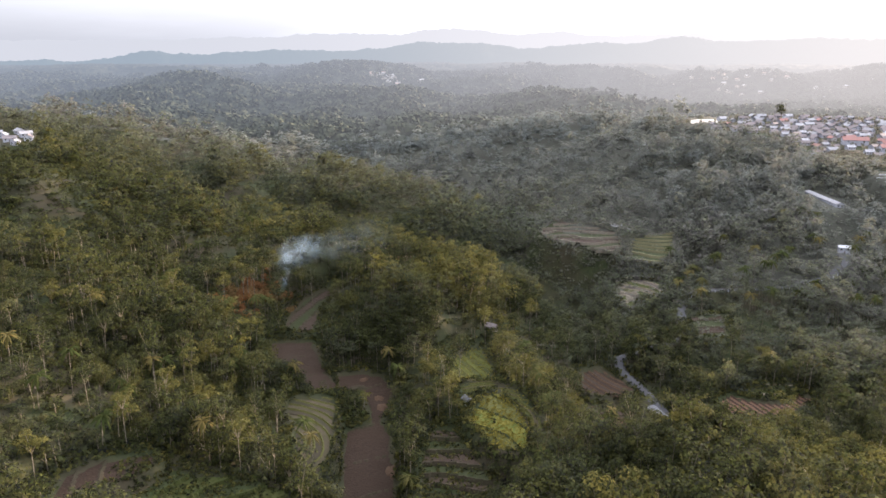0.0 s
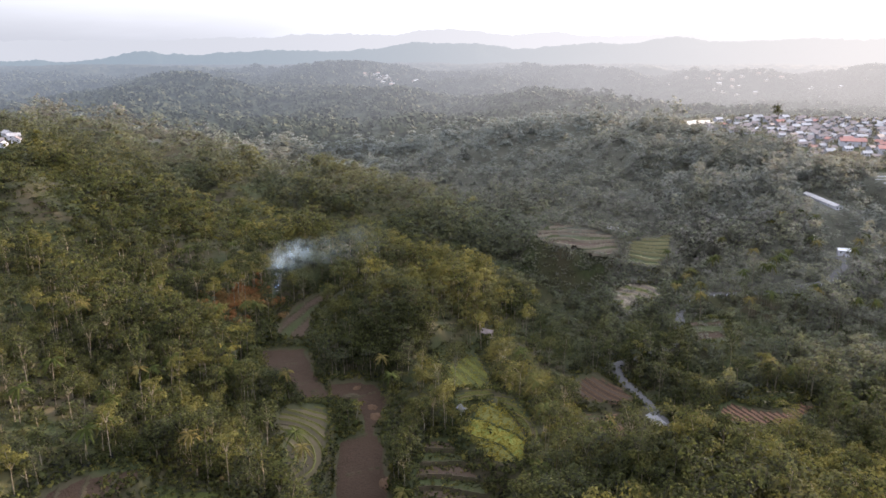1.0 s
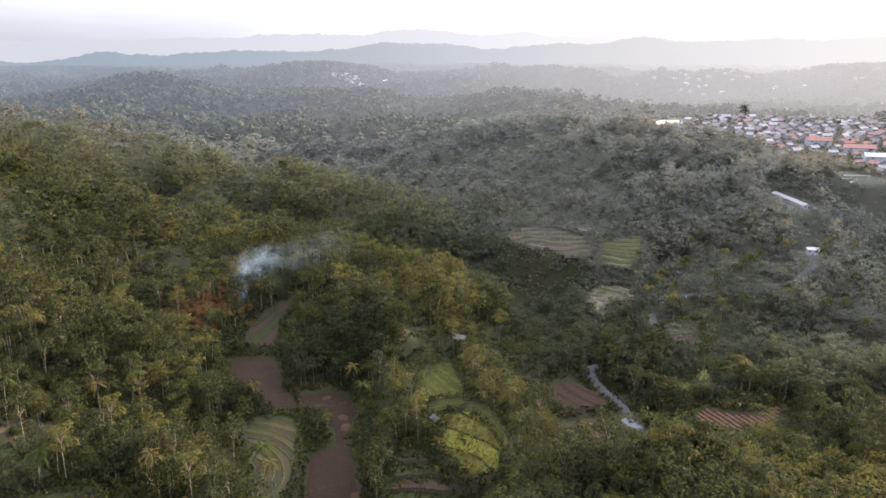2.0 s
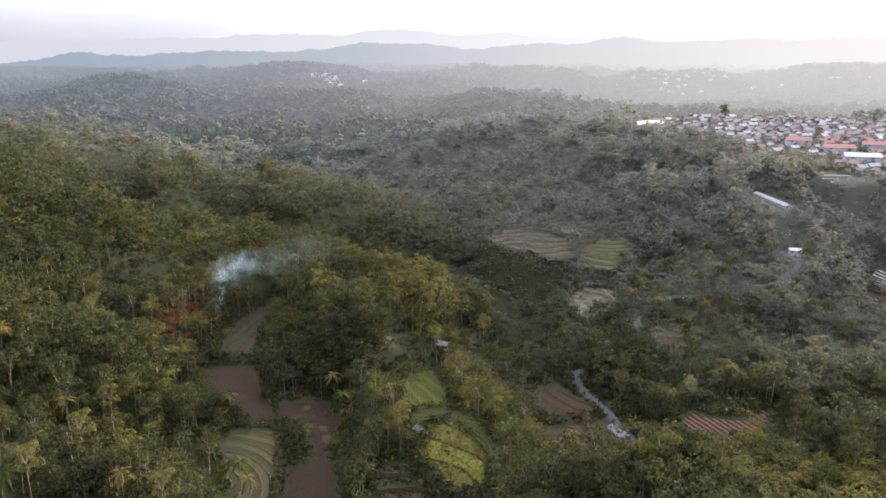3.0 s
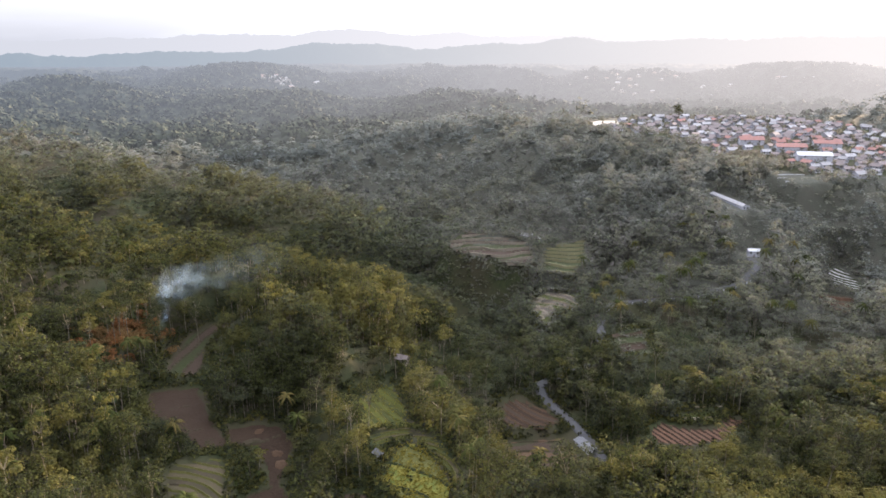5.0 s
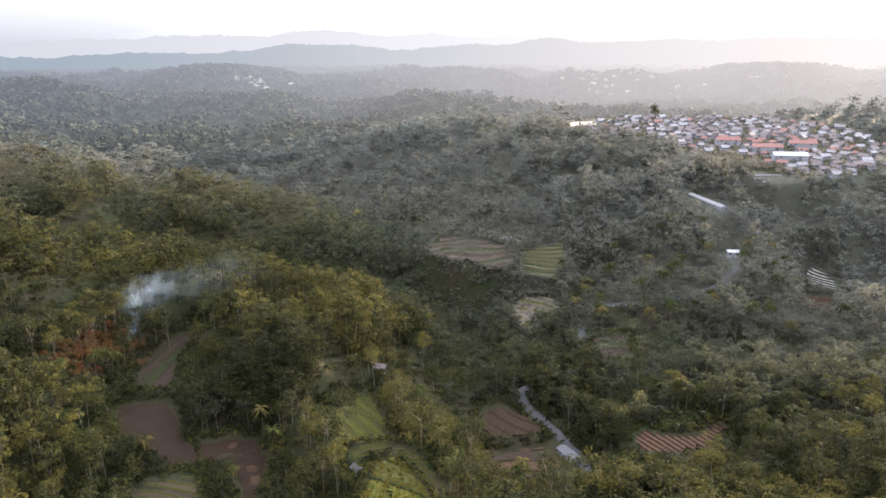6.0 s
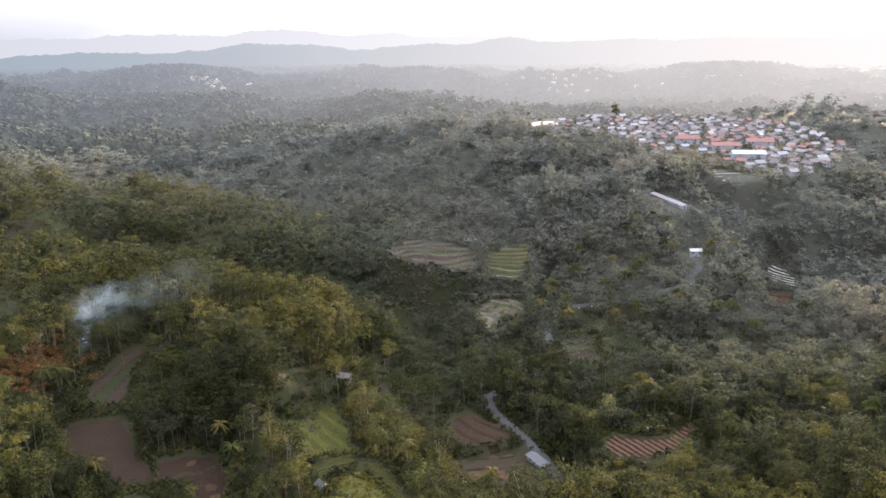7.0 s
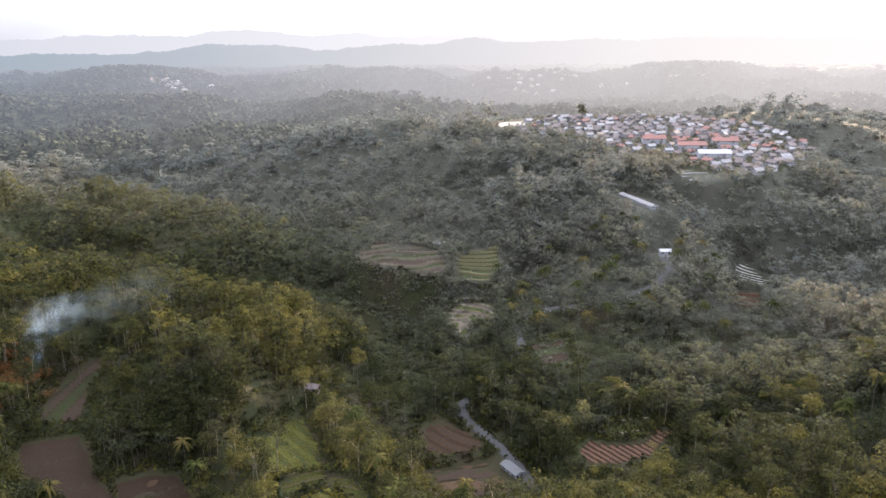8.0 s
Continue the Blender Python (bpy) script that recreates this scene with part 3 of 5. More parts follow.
def hazed_paint(name, colour, air):
    """Paint with haze put into it, as an even emission of the given colour."""
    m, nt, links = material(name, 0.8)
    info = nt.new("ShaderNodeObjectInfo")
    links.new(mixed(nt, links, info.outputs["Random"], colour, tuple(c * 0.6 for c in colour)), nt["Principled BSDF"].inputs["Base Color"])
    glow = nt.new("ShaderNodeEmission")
    glow.inputs["Color"].default_value, glow.inputs["Strength"].default_value = (*air, 1), HAZE_GLOW
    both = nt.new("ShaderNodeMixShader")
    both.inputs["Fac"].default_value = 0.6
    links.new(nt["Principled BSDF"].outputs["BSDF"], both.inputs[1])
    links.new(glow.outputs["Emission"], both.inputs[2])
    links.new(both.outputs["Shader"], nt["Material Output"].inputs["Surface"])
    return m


def with_depth(me, depth):
    me.attributes.new("depth", "FLOAT", "POINT").data.foreach_set("value", np.asarray(depth, np.float32).ravel())
    return me


# crowns, and a darker copy for the ground between; haze glows in both
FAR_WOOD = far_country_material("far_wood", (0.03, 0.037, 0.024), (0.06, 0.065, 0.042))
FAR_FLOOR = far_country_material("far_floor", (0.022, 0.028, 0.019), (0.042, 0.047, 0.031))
far_turn, far_ring = np.meshgrid(np.radians(np.linspace(-47, 57, 440)), np.geomspace(1005, 2600, 130), indexing="xy")
fx, fy = far_ring * np.sin(far_turn), far_ring * np.cos(far_turn)
tuft = (value_noise(fx, fy, 13, 74) - 0.5) * 5 + (value_noise(fx, fy, 6, 75) - 0.5) * 3
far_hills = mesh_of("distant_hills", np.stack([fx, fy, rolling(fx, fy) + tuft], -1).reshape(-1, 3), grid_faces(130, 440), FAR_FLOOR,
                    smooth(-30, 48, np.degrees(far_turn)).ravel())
tagged(new("distant_hills", with_depth(far_hills, haze_share(fx, fy))), "blue-green wooded hills fading into evening haze", "distant hills", kind="structure")
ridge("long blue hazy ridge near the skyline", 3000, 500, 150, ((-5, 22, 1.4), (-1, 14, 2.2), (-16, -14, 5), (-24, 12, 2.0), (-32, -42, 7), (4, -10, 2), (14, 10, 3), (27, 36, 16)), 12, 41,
      haze_material("hazed_wood", (0.05, 0.06, 0.05), (0.3, 0.375, 0.44), (0.9, 0.87, 0.835), 0.9), 560, 40)
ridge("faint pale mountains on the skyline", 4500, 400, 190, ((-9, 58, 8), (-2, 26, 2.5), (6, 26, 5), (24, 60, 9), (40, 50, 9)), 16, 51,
      haze_material("hazed_mountain", (0.05, 0.06, 0.06), (0.56, 0.6, 0.65), (0.97, 0.95, 0.93), 0.96), 420, 24)


# ---- fields ----
def islands(quads, base):
    """Quads of one level that hang together, each patch on its own; crumbs are left out."""
    found = []
    for level in np.unique(base):
        mine = quads[base == level]
        used, back = np.unique(mine, return_inverse=True)
        back, mark = back.reshape(-1, 4), np.arange(len(used))
        while True:
            low = mark[back].min(1)
            fresh = mark.copy()
            for c in range(4):
                np.minimum.at(fresh, back[:, c], low)
            if (fresh == mark).all():
                break
            mark = fresh
        for one in np.unique(mark):
            patch = mine[mark[back[:, 0]] == one]
            if len(patch) >= 12:
                found.append(patch)
    return found


def field(name, plot, label, category, mats, step, res=0.9, wave=1.2, bund=0.28, edge=0.16, seed=1, group="", flat=0, curl=None, turn=37, ragged=0.0):
    """A cleared field in flat steps with a raised bund along each step's edge. mats: bed, bund and, where given, every other bed."""
    low, high = plot.outline.min(0) - 2, plot.outline.max(0) + 2
    xs, ys = np.arange(low[0], high[0], res), np.arange(low[1], high[1], res)
    x, y = np.meshgrid(xs, ys, indexing="xy")
    shape = x.shape
    x, y = x.ravel(), y.ravel()
    inside = plot.inside(x, y) + 2.4 * (value_noise(x, y, 6, seed) - 0.5) + ragged * (value_noise(x, y, 11, seed + 9) - 0.5)
    c, s = math.cos(radians(turn)), math.sin(radians(turn))
    tx, ty = c * x + s * y, c * y - s * x
    q = (plot.height(x, y) + wave * (value_noise(tx, ty, 24, seed + 2) - 0.5) * 2 + 0.3 * wave * value_noise(tx, ty, 9, seed + 3)) / step
    if flat:  # broad plots lying in the slope, parted by thin bunds
        q = (ty + 9 * wave * value_noise(tx, ty, 26, seed + 2)) / flat
    if curl:  # curved beds one outside the other
        q = (np.hypot(x - curl[0], y - curl[1]) + 3 * wave * value_noise(x, y, 12, seed + 2)) / flat
    k = np.floor(q)
    rim = smooth(edge, edge * 0.35, q - k)
    z = k * step + rim * bund + 0.06 * (value_noise(x, y, 1.3, seed + 4) - 0.5)
    if flat:
        z = plot.height(x, y) - plot.sink * 0.6 - 0.3 * (q - k) * (flat < 10) + rim * bund + 0.35 * (value_noise(x, y, 5, seed + 4) - 0.5) + 0.12 * (value_noise(x, y, 1.4, seed + 6) - 0.5)
    quads = grid_faces(*shape)
    quads = quads[(inside[quads] > 0).all(1)]
    base = k[quads].max(1)
    top = Vector((float(plot.outline[:, 0].mean()), float(plot.outline[:, 1].mean()), 0))
    whole = new(name)
    whole.location = (top.x, top.y, float(plot.height(top.x, top.y)) - step)
    tagged(whole, label, category, group)
    for mine in islands(quads, base):
        level = k[mine].max()
        used, back = np.unique(mine, return_inverse=True)
        v = np.stack([x[used] - whole.location.x, y[used] - whole.location.y, z[used] - whole.location.z], -1)
        edge_face = (rim[mine].max(1) > 0.5) | ((np.ptp(k[mine], axis=1) > 0) & (not flat))
        bed = 2 if len(mats) > 2 and int(level) % 2 else 0
        child("terrace" if step < 3 else "bed", mesh_of("terrace", v, back.reshape(-1, 4), list(mats), slots=np.where(edge_face, 1, bed)), whole)
    return whole


field("paddy_field", PLOTS["upper_mud"], "drained brown mud paddy field in the dale", "paddy field", (MUD, DRY_BED), 1.0, seed=3, wave=1.6, edge=0.02, bund=0.35, flat=21, turn=15, ragged=5)
field("paddy_field", PLOTS["lower_mud"], "long brown mud paddy field with low bunds", "paddy field", (MUD, DRY_BED), 1.0, seed=5, wave=1.6, edge=0.02, bund=0.35, flat=24, turn=20, ragged=6)
field("grassy_terrace", PLOTS["track_bank"], "grassy stepped bank beside a dirt track", "terrace", (BROWN_EARTH, DRY_BED, DARK_GRASS), 1.0, seed=7, wave=2.2, edge=0.09, flat=8, turn=75, ragged=4)
field("rice_terrace", PLOTS["curled_steps"], "curved dry rice terraces with yellow-green bunds", "rice terrace", (STUBBLE, BUND, DRY_BED), 0.55, 0.5, 0.9, 0.45, 0.17, 9, flat=3.6, curl=(-86, 247), ragged=5)
field("rice_terrace", PLOTS["ripe_rice"], "ripe yellow rice terraces with dark edges", "rice terrace", (RIPE, DARK_GRASS, BUND), 1.0, 0.5, 1.6, 0.5, 0.1, 11, flat=10, turn=-37, ragged=3)
field("rice_terrace", PLOTS["rim_steps"], "narrow curved terraces round the ripe rice", "rice terrace", (STUBBLE, BUND, GRASS), 0.5, 0.4, 0.7, 0.4, 0.25, 12, flat=2.2, curl=(6, 248), ragged=3)
field("rice_terrace", PLOTS["green_steps"], "green and yellow grassy rice terraces", "rice terrace", (BRIGHT_GRASS, BUND, GRASS), 0.8, 0.5, 1.1, 0.45, 0.16, 13, flat=3.4, turn=112, ragged=4)
field("rice_terrace", PLOTS["shaded_steps"], "dark green rice terraces in shade", "rice terrace", (DARK_GRASS, DRY_BED, BROWN_EARTH), 1.3, 0.8, 1.8, 0.35, 0.2, 15)
field("rice_terrace", PLOTS["red_steps"], "reddish stepped terraces beside the road", "rice terrace", (MUD, LOT_EARTH, BROWN_EARTH), 0.7, 0.5, 0.6, 0.4, 0.2, 17, flat=3.2, curl=(96, 362))
field("earth_lot", PLOTS["earth_lot"], "bare brown earth lot beside the road", "bare ground", (LOT_EARTH, DRY_BED, BROWN_EARTH), 1.0, 0.7, 0.9, 0.4, 0.07, 19, flat=8, turn=8, ragged=5)
field("ploughed_field", PLOTS["red_rows"], "red ploughed field in narrow rows", "field", (RED_EARTH, MUD), 0.22, 0.5, 0.12, 0.3, 0.35, 21, flat=2.6, turn=118, ragged=6)
field("meadow", PLOTS["back_meadow"], "dull green meadow with a pale path", "meadow", (GRASS, SAND), 1.0, 0.9, 0.6, 0.1, 0.1, 23)
field("vegetable_terrace", PLOTS["far_steps_west"], "far terraces with pale bunds across the hillside", "terrace", (DARK_GRASS, PALE_BUND, BROWN_EARTH), 1.5, 0.5, 2.0, 0.4, 0.2, 25, ragged=6)
field("vegetable_terrace", PLOTS["far_steps_east"], "far terraces with yellow-green bunds on the hillside", "terrace", (DARK_GRASS, STRAW_BUND, DARK_GRASS), 1.4, 0.5, 1.8, 0.4, 0.28, 27, ragged=6)
field("sand_pit", PLOTS["sand_pit"], "pale sandy diggings among scrub", "sand pit", (DRY_SOIL, SAND, GRASS), 1.6, 0.7, 1.4, 0.4, 0.2, 29, flat=6, curl=(96, 448))
field("seed_bed", PLOTS["sheet_beds"], "stepped beds under white plastic sheeting", "seed bed", (DUSTY_SHEET, DARK_GRASS), 1.1, 0.6, 1.6, 0.3, 0.42, 31, flat=4.2, turn=-58, ragged=6)
field("bare_slope", PLOTS["brown_slope"], "bare brown slope below the covered beds", "bare ground", (DRY_BED, RED_EARTH), 1.5, 0.9, 1.0, 0.2, 0.2, 33)
field("bare_bank", PLOTS["red_bank"], "bare red-brown earth bank", "bare ground", (MUD, DRY_BED), 1.2, 0.8, 1.0, 0.3, 0.1, 35, flat=8, turn=110)
field("meadow", PLOTS["dark_lawn"], "dark green sunken meadow in shade", "meadow", (DARK_GRASS, GRASS, GRASS), 1.1, 0.8, 1.0, 0.3, 0.15, 37)
field("seed_bed", PLOTS["pale_strip"], "narrow pale strip under dusty plastic sheeting", "seed bed", (DUSTY_SHEET, PALE_BUND), 2.0, 0.6, 0.3, 0.1, 0.02, 41, flat=30)
field("bare_bank", PLOTS["town_bank"], "bright bare sandy bank below the town", "bare ground", (DRY_SOIL, SAND), 2.0, 0.9, 1.0, 0.2, 0.05, 43, flat=20)
field("bare_brow", PLOTS["bare_brow"], "pale bare ground on the brow of the hill", "bare ground", (PALE_ROCK, SAND), 2.0, 1.0, 0.5, 0.1, 0.05, 45, flat=20)
field("stone_terrace", PLOTS["town_steps"], "stepped terraces with white stone edges below the town", "terrace", (DARK_GRASS, SHEETING, DRY_BED), 1.5, 0.6, 0.8, 0.4, 0.2, 47)
field("terrace_shelf", PLOTS["small_shelf"], "small olive terraces below the road", "terrace", (DARK_GRASS, DRY_BED, MUD), 1.0, 0.8, 0.7, 0.3, 0.15, 39, flat=8, turn=10)


# ---- road ----
def along_road(step):
    """Places every so many metres along the road: position and the way to its side."""
    part_length = np.linalg.norm(np.diff(ROAD, axis=0), axis=1)
    s = np.concatenate([[0], np.cumsum(part_length)])
    at = np.arange(0, s[-1], step)
    p = np.stack([np.interp(at, s, ROAD[:, i]) for i in range(3)], -1)
    for _ in range(3):
        p[1:-1] = (p[:-2] + p[1:-1] * 2 + p[2:]) / 4
    d = np.gradient(p, axis=0)[:, :2]
    d /= np.linalg.norm(d, axis=1)[:, None]
    return p, np.stack([d[:, 1], -d[:, 0]], -1)


middle, side = along_road(2.0)
across = ((-2.9, -0.3), (-2.7, 0.2), (-1.3, 0.27), (0, 0.3), (1.3, 0.27), (2.7, 0.2), (2.9, -0.3))
road_verts = np.concatenate([np.concatenate([middle[:, :2] + side * w, middle[:, 2:] + h], 1)[:, None] for w, h in across], 1)
road = new("road", mesh_of("road", road_verts.reshape(-1, 3), grid_faces(len(middle), len(across)), ASPHALT, smoothed=True))
tagged(road, "narrow grey asphalt road winding up the hill", "road", kind="structure")


# ---- shapes of plants ----
rng = np.random.default_rng(7)


def unit(v):
    return v / np.maximum(np.linalg.norm(v, axis=-1, keepdims=True), 1e-6)


def leaves_round(centres, sizes, count, leaf, rng, flat=0.0, down=0.3):
    """Separate leaf sprays, one triangle each, over the upper skins of several lobes."""
    which = rng.choice(len(centres), count, p=sizes[:, 0] ** 2 / (sizes[:, 0] ** 2).sum())
    way = rng.normal(0, 1, (count, 3))
    way[:, 2] = np.abs(way[:, 2]) * np.where(rng.random(count) < down, -0.5, 1)
    way = unit(way)
    at = centres[which] + way * sizes[which] * rng.uniform(0.55, 1.1, (count, 1)) ** 0.6
    normal = unit(way + rng.normal(0, 0.33, (count, 3)) + (0, 0, flat))
    one = unit(np.cross(normal, rng.normal(0, 1, (count, 3))))
    two = np.cross(normal, one)
    a = leaf * rng.uniform(0.6, 1.4, (count, 1))
    b = a * rng.uniform(0.45, 0.8, (count, 1))
    return np.stack([at - one * a, at + one * a * 0.7 - two * b, at + one * a * 0.7 + two * b], 1).reshape(-1, 3)


def stem(points, radii, sides=5):
    """A tapered round stem through points, as verts and triangles."""
    points = np.asarray(points, float)
    turn = np.linspace(0, 2 * np.pi, sides, endpoint=False)
    rings = [p + r * np.stack([np.cos(turn), np.sin(turn), 0 * turn], -1) for p, r in zip(points, radii)]
    return np.concatenate(rings), as_triangles(grid_faces(len(points), sides, True))


def gathered(pieces):
    v, f, n = [], [], 0
    for a, b in pieces:
        v.append(a)
        f.append(b + n)
        n += len(a)
    return np.concatenate(v), np.concatenate(f)


def tall_tree(count, leaf, rng, height=17.0, width=8.0, limbs=6, forks=9, sides=5, level=0.5):
    """A slender tree: pale trunk, forked limbs and flat feathery tiers. Returns the wood and the leaves."""
    lean = rng.normal(0, 0.5, 2)
    fork = height * rng.uniform(0.5, 0.65)
    wood = [stem([(0, 0, -0.6), (*lean * 0.4, fork * 0.5), (*lean, fork)], (0.22, 0.17, 0.13), sides)]
    centres, sizes = [], []
    for i in range(limbs):
        a = i * 2.4 + rng.uniform(-0.4, 0.4)
        out = width * rng.uniform(0.12, 0.42)
        tip = np.array([lean[0] + math.cos(a) * out, lean[1] + math.sin(a) * out, height * rng.uniform(0.62, 1.0)])
        if i < forks:
            wood.append(stem([(*lean, fork - 0.3), (*(lean + (tip[:2] - lean) * 0.5), (fork + tip[2]) / 2 + 0.3), tip], (0.12, 0.08, 0.04), 3))
        centres.append(tip)
        sizes.append((width * rng.uniform(0.16, 0.27),) * 2 + (height * rng.uniform(0.035, 0.075),))
    return gathered(wood), leaves_round(np.array(centres), np.array(sizes), count, leaf, rng, level)


def round_tree(count, leaf, rng, height=11.0, width=8.0, lobes=7, forks=4, sides=5, level=0.2):
    """A full-crowned tree with billowing lobes."""
    wood = [stem([(0, 0, -0.6), (0.1, 0.1, height * 0.3), (0, 0, height * 0.7)], (0.28, 0.2, 0.1), sides)]
    a = rng.uniform(0, 6.28, lobes)
    out = width * rng.uniform(0.05, 0.34, lobes)
    centres = np.stack([np.cos(a) * out, np.sin(a) * out, height * rng.uniform(0.38, 0.85, lobes)], -1)
    for c in centres[:forks]:
        wood.append(stem([(0, 0, height * 0.3), tuple(c * 0.6 + (0, 0, height * 0.1)), tuple(c)], (0.14, 0.1, 0.04), 4))
    sizes = np.stack([width * rng.uniform(0.17, 0.28, lobes)] * 2 + [height * rng.uniform(0.12, 0.2, lobes)], -1)
    return gathered(wood), leaves_round(centres, sizes, count, leaf, rng, level)


def bush(count, leaf, rng, height=4.0, width=5.0):
    lobes = 5
    centres = rng.normal(0, 1, (lobes, 3)) * (width * 0.22, width * 0.22, height * 0.12) + (0, 0, height * 0.45)
    sizes = rng.uniform(0.7, 1.1, (lobes, 1)) * (width * 0.28, width * 0.28, height * 0.38)
    return stem([(0, 0, -0.4), (0, 0, height * 0.5)], (0.12, 0.05), 4), leaves_round(centres, sizes, count, leaf, rng, 0.1)


def fronds(count, long, rng, width=0.5):
    """Palm fronds as separate arching blades with drooping sides; a list of verts arrays (rows of three)."""
    made = []
    for i in range(count):
        a = i * 2.4 + rng.uniform(-0.3, 0.3)
        rise = rng.uniform(-0.5, 1.1)
        s = np.linspace(0, 1, 6)[:, None]
        out = np.array([[math.cos(a), math.sin(a), 0]])
        spine = out * s * long * math.cos(rise * 0.7) + np.array([[0, 0, 1.0]]) * (s * long * math.sin(rise * 0.7) - s * s * long * 0.62)
        across = np.array([[-math.sin(a), math.cos(a), 0]]) * width * np.sin(np.pi * (0.12 + 0.85 * s)) + (0, 0, -0.22)
        other = across * (-1, -1, 1)
        made.append(np.stack([spine + across, spine, spine + other], 1).reshape(-1, 3))
    return made


FROND_FACES = as_triangles(grid_faces(6, 3))


def palm(count, rng, height=11.0, long=4.2):
    bend = rng.normal(0, 0.9, 2)
    s = np.linspace(0, 1, 6)
    trunk = stem(np.stack([bend[0] * s * s, bend[1] * s * s, -0.5 + s * (height + 0.5)], -1), 0.2 - 0.08 * s)
    top = np.array([bend[0], bend[1], height])
    return trunk, [b + top for b in fronds(count, long, rng)]


def set_out(kinds, xy, scale, spin, pick, variety, taller=None, rise=None):
    """Many copies of template shapes (verts, triangles) in one set of arrays, standing on the land."""
    verts, faces, tint, n = [], [], [], 0
    z = (rise or land)(xy[:, 0], xy[:, 1])
    taller = np.ones(len(xy)) if taller is None else taller
    for k, (v, f) in enumerate(kinds):
        sel = np.nonzero(pick == k)[0]
        if not len(sel):
            continue
        c, s, g = np.cos(spin[sel])[:, None], np.sin(spin[sel])[:, None], scale[sel][:, None]
        x = (v[None, :, 0] * c - v[None, :, 1] * s) * g + xy[sel, 0][:, None]
        y = (v[None, :, 0] * s + v[None, :, 1] * c) * g + xy[sel, 1][:, None]
        h = v[None, :, 2] * g * taller[sel][:, None] + z[sel][:, None]
        verts.append(np.stack([x, y, h], -1).reshape(-1, 3))
        faces.append((f[None] + (np.arange(len(sel)) * len(v))[:, None, None] + n).reshape(-1, 3))
        tint.append(np.repeat(variety[sel], len(v)))
        n += len(sel) * len(v)
    return np.concatenate(verts), np.concatenate(faces), np.concatenate(tint)


def triples(verts):
    return verts, np.arange(len(verts)).reshape(-1, 3)


def scatter(r0, r1, step, rng, left=-41, right=53):
    """Uneven places over a fan of the country between two distances, none on cleared land."""
    n = int(0.5 * radians(right - left) * (r1 * r1 - r0 * r0) / (step * step))
    r = np.sqrt(rng.uniform(r0 * r0, r1 * r1, n))
    a = np.radians(rng.uniform(left, right, n))
    xy = np.stack([r * np.sin(a), r * np.cos(a)], -1)
    return xy[clear(xy[:, 0], xy[:, 1]) < -1.5]


def sight_limit(xy):
    """The height to which plants grow: kept low where they would hide cleared land or the town from the camera."""
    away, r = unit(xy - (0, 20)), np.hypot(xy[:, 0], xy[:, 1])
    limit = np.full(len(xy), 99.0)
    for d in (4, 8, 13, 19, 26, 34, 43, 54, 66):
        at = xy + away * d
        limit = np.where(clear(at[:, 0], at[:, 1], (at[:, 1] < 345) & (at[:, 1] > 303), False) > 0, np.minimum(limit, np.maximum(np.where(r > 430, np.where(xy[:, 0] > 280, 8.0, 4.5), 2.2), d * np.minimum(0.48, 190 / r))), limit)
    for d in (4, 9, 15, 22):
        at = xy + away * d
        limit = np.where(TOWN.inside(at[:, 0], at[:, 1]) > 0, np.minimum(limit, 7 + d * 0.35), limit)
    # low behind and beside the town, fitted to the skyline from the camera
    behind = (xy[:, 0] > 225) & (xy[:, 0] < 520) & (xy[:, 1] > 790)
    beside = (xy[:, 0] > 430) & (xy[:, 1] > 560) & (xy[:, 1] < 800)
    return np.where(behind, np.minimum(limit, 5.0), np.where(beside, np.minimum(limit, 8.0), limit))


def haze_step(x, y):
    """Step of haze painted into the leaves there: 0 green near the fields, 1 sage, 2 olive towards the town, 3
    grey-green on the far slopes.
    """
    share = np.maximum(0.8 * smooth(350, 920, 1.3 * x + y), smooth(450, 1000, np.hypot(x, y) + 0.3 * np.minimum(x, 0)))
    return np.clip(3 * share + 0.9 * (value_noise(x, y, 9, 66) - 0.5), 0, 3)


